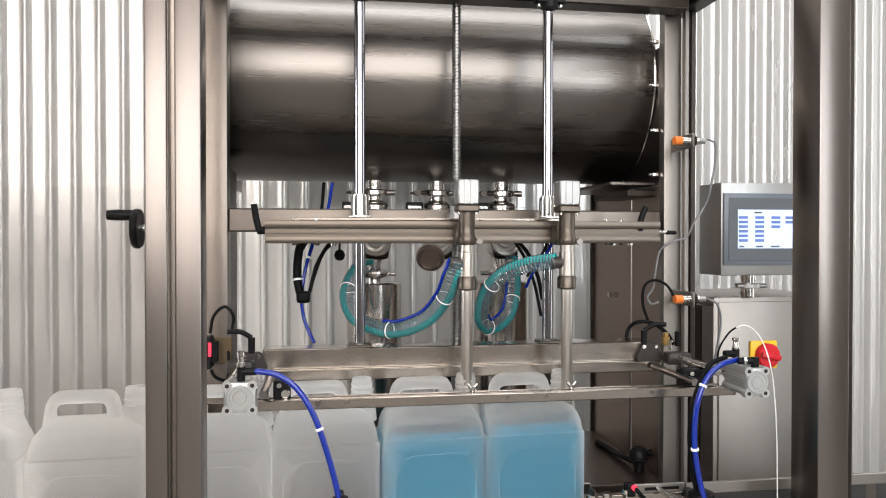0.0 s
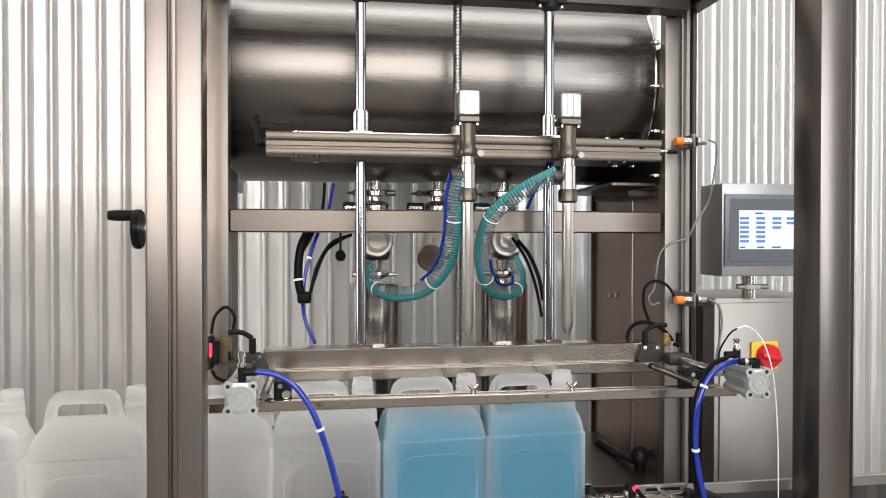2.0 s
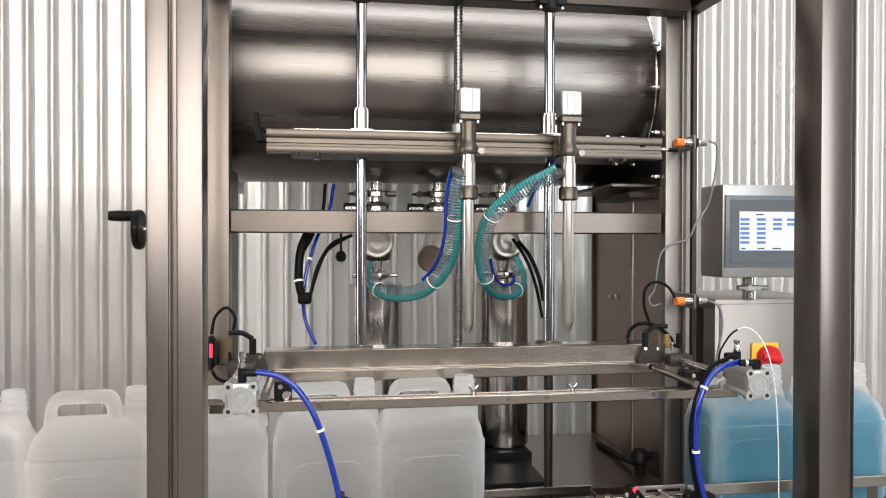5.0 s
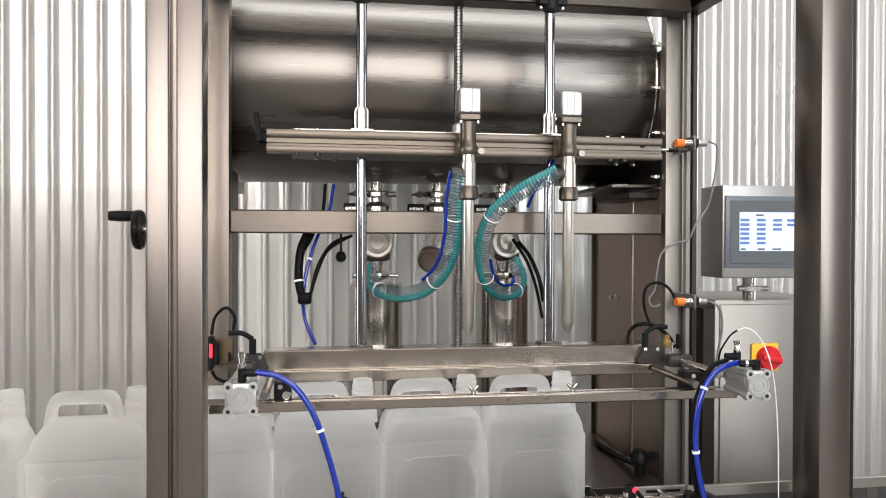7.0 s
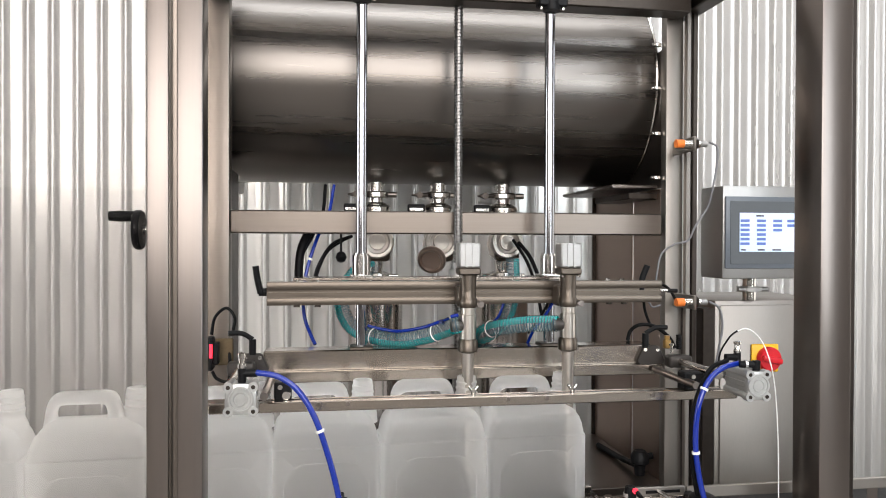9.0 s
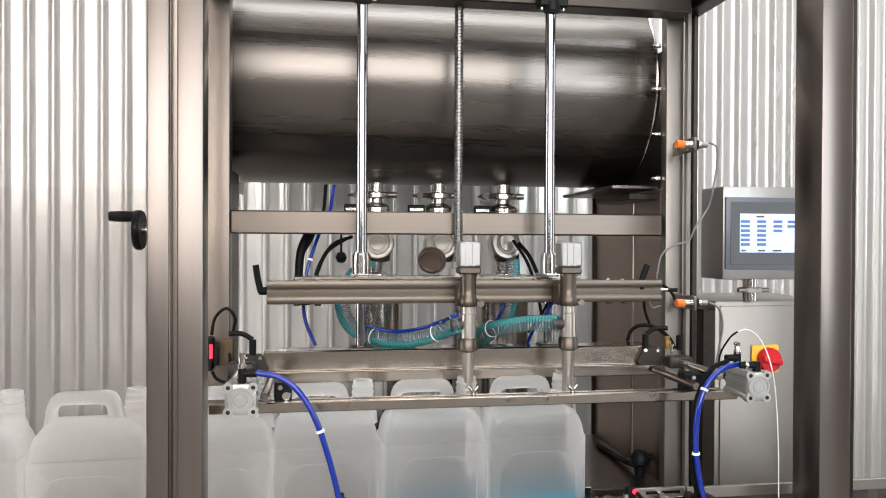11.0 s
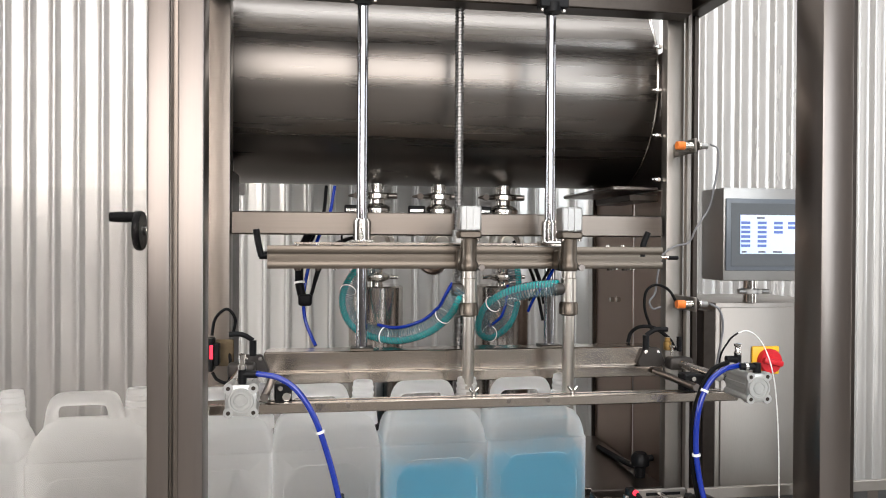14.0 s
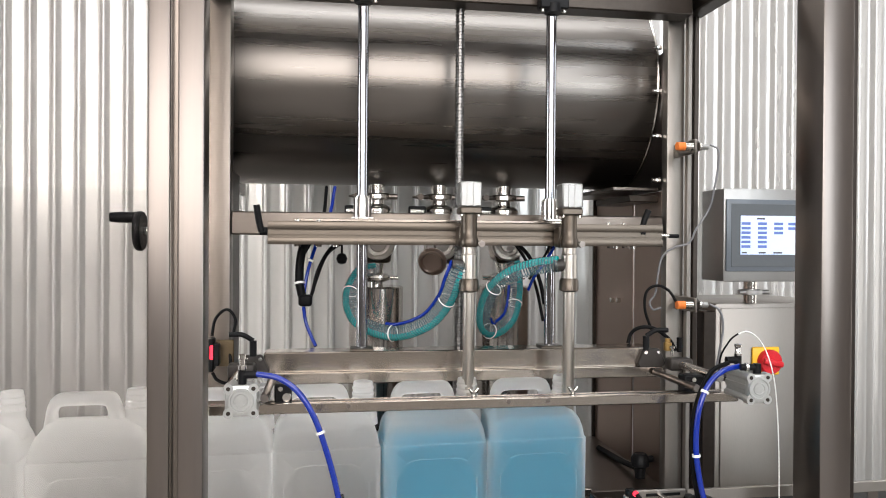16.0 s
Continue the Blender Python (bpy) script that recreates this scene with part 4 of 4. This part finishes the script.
def build_sensor(p, label):
    s = thing("proximity_sensor", label, "sensor", "proximity sensors")
    x, y, z = p
    part("cap", R((x, y, z), (x + 0.018, y, z), 0.0092, 20), ORANGE, s, "orange sensing cap")
    bm = L([(0.0088, 0.0)] + [(0.0088 if k % 2 else 0.008, 0.001 + k * 0.0015) for k in range(24)] + [(0.0088, 0.038)], pose(x + 0.018, y, z, 0, 90, 0), 18)
    part("threaded_barrel", bm, POLISHED, s)
    part("nut", R((x + 0.042, y, z), (x + 0.048, y, z), 0.0145, 6), DARK_STEEL, s)
    part("plug", R((x + 0.055, y, z), (x + 0.072, y, z), 0.0065, 14), ALU_LIGHT, s)
    bm = B(x + 0.004, x + 0.045, y + 0.01, y + 0.014, z - 0.013, z + 0.006, bevel=0.002)
    box(bm, x + 0.036, x + 0.042, y - 0.014, y + 0.09, z - 0.016, z + 0.016, bevel=0.002)
    part("bracket", bm, SHEET, s)


# ---- control cabinet ----
def build_cabinet():
    c = thing("control_cabinet", "brushed stainless steel control cabinet beside the machine", "cabinet")
    x0 = 0.9791
    zt = 1.2737
    part("body", B(x0, x0 + 0.34, 1.78, 2.1, 0.08, zt, bevel=0.004, segments=2), SHEET, c)
    part("door_panel", B(x0 + 0.012, x0 + 0.328, 1.774, 1.7795, 0.12, zt - 0.012, bevel=0.003, segments=2), SHEET, c)
    part("plinth", B(x0 + 0.01, x0 + 0.33, 1.8, 2.08, 0, 0.08), BLACK, c)
    part("corner_strip", B(0.946, x0 - 0.0005, 1.778, 1.9, 0.05, 1.2534, bevel=0.002), DARK_STEEL, c, "dark side strip")
    s = thing("main_switch", "red rotary main switch on a yellow square plate", "switch")
    x, z = 1.1155, 1.1263
    part("plate", B(x - 0.042, x + 0.033, 1.766, 1.7742, z - 0.036, z + 0.036, bevel=0.004, segments=2), YELLOW, s, "yellow plate")
    x += 0.001
    part("dial", L([(0.031, 0), (0.031, 0.012), (0.028, 0.016), (0.012, 0.016)], pose(x, 1.765, z - 0.001, 90), 32), RED, s, "red dial")
    bm = B(-0.027, 0.027, -0.006, 0.006, -0.0075, 0.0075, bevel=0.004, segments=2)
    bm.transform(pose(x, 1.743, z - 0.001, 0, 12, 0))
    part("grip", bm, RED, s)
    h = thing("operator_panel", "grey steel operator panel with a lit touch screen", "control panel")
    xa, za, zb = 0.965, 1.5618, 1.3317
    part("housing", B(xa, xa + 0.235, 1.72, 1.83, zb, za, bevel=0.004, segments=2), ALU_LIGHT, h, "brushed steel housing")
    xb, zc, zd = 0.9697, 1.535, 1.357
    part("bezel", B(xb, xb + 0.215, 1.714, 1.7195, zd, zc, bevel=0.002, segments=2), BEZEL, h)
    bm = B(xb + 0.012, xb + 0.203, 1.7125, 1.7145, zd + 0.011, zc - 0.011, bevel=0.001)
    part("inner_frame", bm, GREY_PLASTIC, h, "dark screen frame")
    xs, ze, zf = 1.0054, 1.4946, 1.3988
    sw, sh = 0.158, ze - zf
    scr = part("screen", B(xs, xs + sw, 1.7105, 1.7123, zf, ze), SCREEN, h, "lit touch screen", smooth=0)
    for col, rows in ((0.01, (0, 1, 2, 3, 4, 5)), (0.285, (0, 1, 2, 3, 4, 5)), (0.56, (0, 1, 2)), (0.8, (0, 1))):
        for k in rows:
            z = ze - sh * (0.17 + 0.118 * k)
            part("screen_key", B(xs + col * sw, xs + (col + 0.15) * sw, 1.7097, 1.7103, z - 0.0065, z), KEY_BLUE, scr, smooth=0)
    for a, b, v in ((0.27, 0.4, 0.055), (0.02, 0.1, 0.93), (0.3, 0.42, 0.93), (0.55, 0.7, 0.93)):
        part("screen_text_bar", B(xs + a * sw, xs + b * sw, 1.7097, 1.7103, ze - sh * v - 0.004, ze - sh * v), GREY_PLASTIC, scr, smooth=0)
    xp = 1.0729
    part("stand_pipe", R((xp, 1.78, zt + 0.0005), (xp, 1.78, zb - 0.0005), 0.017, 24), POLISHED, h)
    bm = L([(0.02, -0.007), (0.03, -0.005), (0.03, 0.005), (0.02, 0.007)], pose(xp, 1.78, (zt + zb) / 2), 24)
    rod(bm, (xp - 0.04, 1.765, (zt + zb) / 2), (xp + 0.042, 1.765, (zt + zb) / 2), 0.006, 10)
    part("swivel_clamp", bm, ALU_LIGHT, h)


def build_lines():
    # wiring and air lines behind and beside the heads
    bundle = line_thing("cable_bundle", "taped black cable bundle hanging below the beam", "cable", RUBBER,
               [(-0.0356, 1.72, 1.4451), (-0.0538, 1.7, 1.4008), (-0.0585, 1.69, 1.3385), (-0.0497, 1.68, 1.2954), (-0.0437, 1.68, 1.2866)], 0.0095, (0.55,))
    part("taped_end", B(-0.06, -0.03, 1.668, 1.694, 1.281, 1.307, bevel=0.007, segments=3), RUBBER, bundle, "black tape wound round the bundle")
    line_thing("cable", "black rubber cable in a loose loop", "cable", RUBBER, [(0.0602, 1.75, 1.4327), (0.0147, 1.72, 1.4133), (-0.0167, 1.7, 1.3629), (-0.0315, 1.69, 1.307), (-0.0473, 1.68, 1.2892)], 0.004, (), "loose cables")
    line_thing("cable", "thin black rubber cable behind the bar", "cable", RUBBER, [(0.0496, 1.74, 1.4288), (0.0021, 1.72, 1.3941), (-0.0255, 1.7, 1.3252), (-0.0353, 1.69, 1.2882)], 0.003, (), "loose cables")
    line_thing("air_tube", "blue plastic air tube hanging behind the bar", "air tube", BLUE, [(0.0196, 1.8, 1.5534), (0.0061, 1.75, 1.4782), (-0.0168, 1.72, 1.4324), (-0.039, 1.7, 1.3631), (-0.0488, 1.69, 1.3009), (-0.0452, 1.69, 1.2508), (-0.0316, 1.68, 1.2142), (-0.0217, 1.67, 1.1941)], 0.004, (0.4,), "air tubes")
    line_thing("cable", "black rubber cable above the beam", "cable", RUBBER, [(-0.0002, 1.8, 1.5532), (-0.0067, 1.74, 1.4842), (-0.0293, 1.72, 1.4324), (-0.0538, 1.7, 1.3883)], 0.004, (), "loose cables")
    line_thing("cable", "black rubber cable beside an outlet valve", "cable", RUBBER, [(0.4827, 1.85, 1.4196), (0.504, 1.82, 1.3844), (0.523, 1.8, 1.3287), (0.5347, 1.8, 1.2726)], 0.005, (), "loose cables")
    line_thing("cable", "black rubber cable beside an outlet valve", "cable", RUBBER, [(0.468, 1.85, 1.4268), (0.4965, 1.83, 1.3771), (0.5187, 1.82, 1.3136), (0.5319, 1.8, 1.2305)], 0.004, (), "loose cables")
    k = thing("ball_knob", "black ball knob on a thin stem", "knob")
    p = (0.0345, 1.7, 1.3855)
    part("ball", L([(0.003, -0.0125), (0.009, -0.0095), (0.0128, 0), (0.009, 0.0095), (0.004, 0.0125)], pose(*p), 20), BLACK, k)
    part("stem", R((p[0], p[1], p[2] + 0.012), (p[0], p[1], p[2] + 0.06), 0.0025, 8), BLACK, k)
    # stop cylinders' air lines in front
    line_thing("air_tube", "glossy blue air tube from the stop cylinder", "air tube", BLUE,
               [(-0.1147, 1.3, 1.1985), (-0.0787, 1.29, 1.1926), (-0.0459, 1.285, 1.1696), (-0.0178, 1.28, 1.1249), (0.0056, 1.28, 1.0571), (0.0225, 1.28, 0.9891), (0.0302, 1.29, 0.932)], 0.0052, (0.58,), "air tubes")
    line_thing("air_tube", "blue air tube tied to a black one", "air tube", BLUE,
               [(0.7647, 1.3, 1.1956), (0.7273, 1.29, 1.1897), (0.6955, 1.285, 1.1674), (0.6731, 1.28, 1.1204), (0.6679, 1.28, 1.0533), (0.6759, 1.28, 0.9907), (0.6894, 1.28, 0.938), (0.7028, 1.29, 0.8918)], 0.0052, (0.36, 0.62), "air tubes")
    line_thing("air_tube", "black air tube tied to a blue one", "air tube", RUBBER,
               [(0.7522, 1.32, 1.1981), (0.7157, 1.31, 1.1868), (0.6902, 1.3, 1.1575), (0.6721, 1.295, 1.1119), (0.6668, 1.295, 1.0493), (0.6749, 1.295, 0.9809), (0.6886, 1.295, 0.9224)], 0.0046, (), "air tubes")
    line_thing("air_tube", "thin white plastic line hanging in a long arc", "air tube", WHITE,
               [(0.7803, 1.333, 1.2519), (0.7948, 1.328, 1.2565), (0.8112, 1.324, 1.248), (0.8264, 1.32, 1.2266), (0.8355, 1.31, 1.189), (0.8452, 1.31, 1.1349), (0.8516, 1.31, 1.0376), (0.8535, 1.31, 0.9078)], 0.0012, (), "air tubes")
    line_thing("cable", "thin black line rising in an arc", "cable", RUBBER, [(0.7549, 1.36, 1.1665), (0.7539, 1.35, 1.2066), (0.7645, 1.34, 1.235), (0.7721, 1.337, 1.245), (0.7803, 1.333, 1.2519)], 0.0018, (), "loose cables")
    # sensor leads
    line_thing("cable", "thin grey lead of a proximity sensor", "cable", LEAD, [(0.8419, 1.56, 1.6444), (0.8608, 1.56, 1.6322), (0.8652, 1.57, 1.5906), (0.8614, 1.58, 1.5407), (0.8614, 1.6, 1.5034), (0.8365, 1.61, 1.4585), (0.8238, 1.62, 1.4262),
                                                               (0.7917, 1.625, 1.4158), (0.7638, 1.63, 1.3937), (0.7529, 1.63, 1.3482), (0.7498, 1.635, 1.3089), (0.7384, 1.64, 1.2891), (0.7467, 1.64, 1.272), (0.767, 1.642, 1.2755)], 0.0024, (), "loose cables")
    line_thing("cable", "thin grey lead of a proximity sensor", "cable", LEAD, [(0.8435, 1.56, 1.29), (0.868, 1.56, 1.2746), (0.8819, 1.57, 1.2354), (0.8795, 1.58, 1.1831), (0.8798, 1.6, 1.1285)], 0.0026, (), "loose cables")
    line_thing("cable", "black rubber cable in a loose loop", "cable", RUBBER, [(0.735, 1.62, 1.226), (0.7185, 1.62, 1.2715), (0.7211, 1.62, 1.3127), (0.7456, 1.62, 1.328), (0.7711, 1.61, 1.3167), (0.7882, 1.6, 1.2851)], 0.0032, (), "loose cables")
    line_thing("cable", "black rubber cable in a loose loop", "cable", RUBBER, [(0.678, 1.62, 1.1974), (0.6861, 1.62, 1.2204), (0.7034, 1.61, 1.2341), (0.7327, 1.6, 1.2321), (0.7571, 1.58, 1.2111), (0.7636, 1.56, 1.1884)], 0.0042, (), "loose cables")
    line_thing("cable", "black cable loop on the back post", "cable", RUBBER, [(-0.2316, 1.6, 1.2279), (-0.2247, 1.6, 1.2627), (-0.2021, 1.6, 1.2822), (-0.1852, 1.6, 1.2621), (-0.1887, 1.6, 1.2329)], 0.0032, (), "loose cables")
    line_thing("cable", "black cable below the display box", "cable", RUBBER, [(-0.2278, 1.58, 1.1555), (-0.2179, 1.58, 1.1402), (-0.1956, 1.58, 1.135), (-0.1922, 1.58, 1.1718), (-0.1978, 1.6, 1.2155)], 0.0035, (), "loose cables")
    line_thing("cable", "black cable on the lower panel", "cable", RUBBER, [(0.75, 1.99, 0.8575), (0.757, 1.92, 0.8575), (0.758, 1.84, 0.862), (0.76, 1.745, 0.872)], 0.0075, (), "loose cables")
    d = thing("sensor_amplifier", "black sensor amplifier with glowing red digits bars", "sensor")
    p = (-0.228, 1.56, 1.2214)
    part("case", B(p[0] - 0.02, p[0] + 0.004, 1.56, 1.6, p[2] - 0.062, p[2] + 0.004, bevel=0.002), BLACK, d)
    part("display_bar", B(p[0] - 0.002, p[0] + 0.0042, 1.5585, 1.5598, p[2] - 0.036, p[2] - 0.008), RED_LIGHT, d, "lit red display bar")
    bm = B(p[0] + 0.006, p[0] + 0.042, 1.585, 1.59, p[2] - 0.055, p[2], bevel=0.002)
    part("mounting_plate", bm, BRONZE, d, "bronze-coloured mounting plate")
    part("terminal", B(p[0] + 0.005, p[0] + 0.016, 1.56, 1.584, p[2] - 0.05, p[2] - 0.006, bevel=0.002), BLACK, d)
    m = thing("photo_sensor", "small black photo sensor with a glowing red lamp", "sensor")
    p = (0.5732, 1.33, 0.9569)
    part("case", B(p[0] - 0.012, p[0] + 0.004, 1.33, 1.35, p[2] - 0.02, p[2] + 0.004, bevel=0.002), BLACK, m)
    part("lamp", R((p[0], 1.329, p[2] - 0.001), (p[0], 1.326, p[2] - 0.001), 0.0055, 14), RED_LIGHT, m, "glowing red lamp")
    line_thing("cable", "black lead of the photo sensor", "cable", RUBBER, [(0.5745, 1.328, 0.9553), (0.5849, 1.326, 0.9427), (0.6092, 1.345, 0.9177), (0.6138, 1.33, 0.8981)], 0.0042, (), "loose cables")
    q = thing("tube_clip", "black clip holding the air tubes on the rail", "clip")
    p = (0.6916, 1.28, 0.9442)
    bm = L([(0.024, -0.02), (0.026, -0.006), (0.024, 0.006), (0.016, 0.01)], pose(p[0], 1.3, p[2]), 24)
    box(bm, p[0] - 0.01, p[0] + 0.01, 1.3, 1.362, p[2] - 0.02, p[2] - 0.004, bevel=0.002)
    part("clip_body", bm, BLACK, q)
    q = thing("tube_clip", "black clip at the end of the stop cylinder's tube", "clip")
    p = (0.0263, 1.28, 0.9783)
    bm = L([(0.012, -0.03), (0.014, -0.004), (0.013, 0.004), (0.007, 0.007)], pose(p[0], 1.284, p[2]), 20)
    box(bm, p[0] - 0.008, p[0] + 0.008, 1.284, 1.372, p[2] - 0.03, p[2] - 0.012, bevel=0.002)
    part("clip_body", bm, BLACK, q)
    v = thing("panel_valve", "small black valve with a knob behind the conveyor", "valve")
    p = (0.762, 1.74, 0.881)
    part("body", L([(0.012, -0.03), (0.014, -0.005), (0.022, 0.0), (0.022, 0.02), (0.014, 0.03)], pose(*p), 20), BLACK, v)
    part("spout", R((p[0], p[1], p[2] + 0.012), (p[0] + 0.032, p[1], p[2] + 0.016), 0.008, 12), BLACK, v)
    # crank that sets the rail, outside the guard
    w = thing("hand_crank", "black hand crank wheel with a side grip", "hand crank")
    p = (-0.3126, 1.34, 1.4389)
    part("wheel", L([(0.012, -0.006), (0.032, -0.006), (0.034, -0.003), (0.034, 0.003), (0.032, 0.006), (0.012, 0.006)], pose(p[0], p[1], p[2], 0, 90, 0), 32), BLACK, w)
    part("grip", L([(0.007, 0), (0.009, 0.004), (0.0095, 0.03), (0.008, 0.044)], pose(p[0] - 0.004, p[1], p[2] + 0.023, 0, -90, 0), 18), BLACK, w)
    part("axle", R((p[0], p[1], p[2]), (p[0] + 0.08, p[1], p[2]), 0.008, 14), POLISHED, w)


def build_lower_box():
    b = thing("pump_box", "closed stainless box with two screws on a dark base plate", "machine box")
    x0, x1 = 0.1915, 0.3379
    z0, z1 = 0.87, 0.9114
    part("box", B(x0, x1, 1.66, 1.875, z0, z1, bevel=0.003), STEEL, b)
    for x in (x0 + 0.05, x0 + 0.072):
        part("screw", R((x, 1.79, z1 - 0.002), (x, 1.79, z1 + 0.006), 0.007, 12), POLISHED, b)
    part("base_plate", B(0.0831, 0.5057, 1.6605, 1.84, 0.851, 0.869, bevel=0.003), BLACK, b, "black base plate")


RED_LIGHT = material("red_indicator", (0.8, 0.03, 0.05), 0.3, 0, 0.02, 10, 100, 0, glow=1.3, glow_colour=(1.0, 0.03, 0.07))

build_machine_frame()
build_guard(-0.2743, -0.2359, 0.75, "steel-framed tinted acrylic guard leaf beside the post")
build_tank()
for x, big in ((0.1283, True), (0.2909, False), (0.4639, True)):
    build_outlet(x, big)
build_rods()
CARRIAGE = build_carriage()
RINGS = [build_hose(h) for h in HOSES]
build_conveyor()
build_rails()
build_air_cylinder(-0.1397, 1.1555, 1.29, 1.35, "square aluminium stop cylinder with a blue air line")
build_air_cylinder(0.7854, 1.1582, 1.27, 1.355, "square aluminium stop cylinder held on a guide shaft", 0.8)
build_sensor((0.7631, 1.56, 1.639), "orange-tipped proximity sensor on the upper bracket")
build_sensor((0.7658, 1.56, 1.2885), "orange-tipped proximity sensor on the lower bracket")
build_cabinet()
build_lines()
build_lower_box()

JUGS = []
first = build_jug()
for k in range(10):
    JUGS.append(first if k == 0 else copy_thing(first, pose(0, 0, 0)))
FLUIDS = {}
for k in (0, 1, 2, 3):
    FLUIDS[k] = build_fluid(JUGS[k])
    tagged(JUGS[k], "milky white plastic jerrycan " + ("full of blue fluid" if k < 2 else "being filled with blue fluid"))

# ---- what moves ----
LIFT = [(0, 0), (0.5, 10), (1.0, 20), (1.2, 24), (1.3, 31), (1.4, 46), (1.6, 88), (1.8, 124), (2.0, 157), (2.2, 161), (2.5, 162), (7.15, 163), (7.3, 154),
        (7.5, 122), (7.7, 82), (8.0, 26), (8.2, -9), (8.5, -62), (8.7, -92), (8.9, -105), (9.1, -107), (10.8, -106), (11.5, -92), (12.0, -80), (12.5, -69.5), (13.0, -60),
        (13.5, -50), (14.0, -39.5), (14.5, -28.5), (15.0, -18.5), (15.5, -9), (16.0, 4)]
UNIT = 0.00112


def stand(k, shift=0.0):
    x = STANDS[k] + shift
    return pose(x, JUG_Y + 0.055 * (min(max(x, -0.4), 0.6) - 0.1), BELT, 0, 0, 3)


def fluid_rows(layers, levels):
    """Each layer rides up with the level until it lies on the one below."""
    for k, ob in enumerate(layers):
        walk(ob, [(t, pose(0, 0, min(k * LAYER, max(0.0, z - LAYER)))) for t, z in levels])


def motions():
    walk(CARRIAGE, [(t, pose(0, 0, u * UNIT)) for t, u in LIFT])
    for h, rings in zip(HOSES, RINGS):
        lines = [(t, hose_line(h, u * UNIT)) for t, u in LIFT]
        for k, ring in enumerate(rings):
            walk(ring, [(t, line[k]) for t, line in lines])
    # two full cans leave at 2.95 s; the queue then steps on by two stands
    speed = 0.355
    for k in (0, 1):
        rows = [(0, stand(1 - k)), (2.9, stand(1 - k)), (3.0, stand(1 - k, 0.012)), (3.1, stand(1 - k, 0.032))]
        rows += [(3.3, stand(1 - k, 0.096))] + [(t, stand(1 - k, 0.156 + speed * (t - 3.5))) for t in (3.5, 4.2, 5.5, 7.5)] + [(16, stand(1 - k, 0.156 + speed * 4.0))]
        walk(JUGS[k], rows)
    for k in range(2, 10):
        a = min(k, 7)
        back = -0.2 * max(0, k - 7)
        b = k - 2
        walk(JUGS[k], [(0, stand(a, back)), (2.95, stand(a, back)), (3.1, stand(a, back + 0.005)), (4.2, stand(a, back + 0.005)), (4.5, stand(a, back + 0.04)),
                       (5.5, stand(b, -0.04)), (5.8, stand(b)), (16, stand(b))])
    for k, (a, b) in zip((1, 0), ((0.192, 0.215), (0.185, 0.21))):
        fluid_rows(FLUIDS[k], [(0, a), (1.0, b), (16, b)])
    for k, t0, top in ((2, 8.85, 0.213), (3, 9.1, 0.197)):
        fluid_rows(FLUIDS[k], [(0, 0), (t0, 0)] + [(t0 + (16 - t0) * i / 14, top * i / 14) for i in range(1, 15)])


motions()
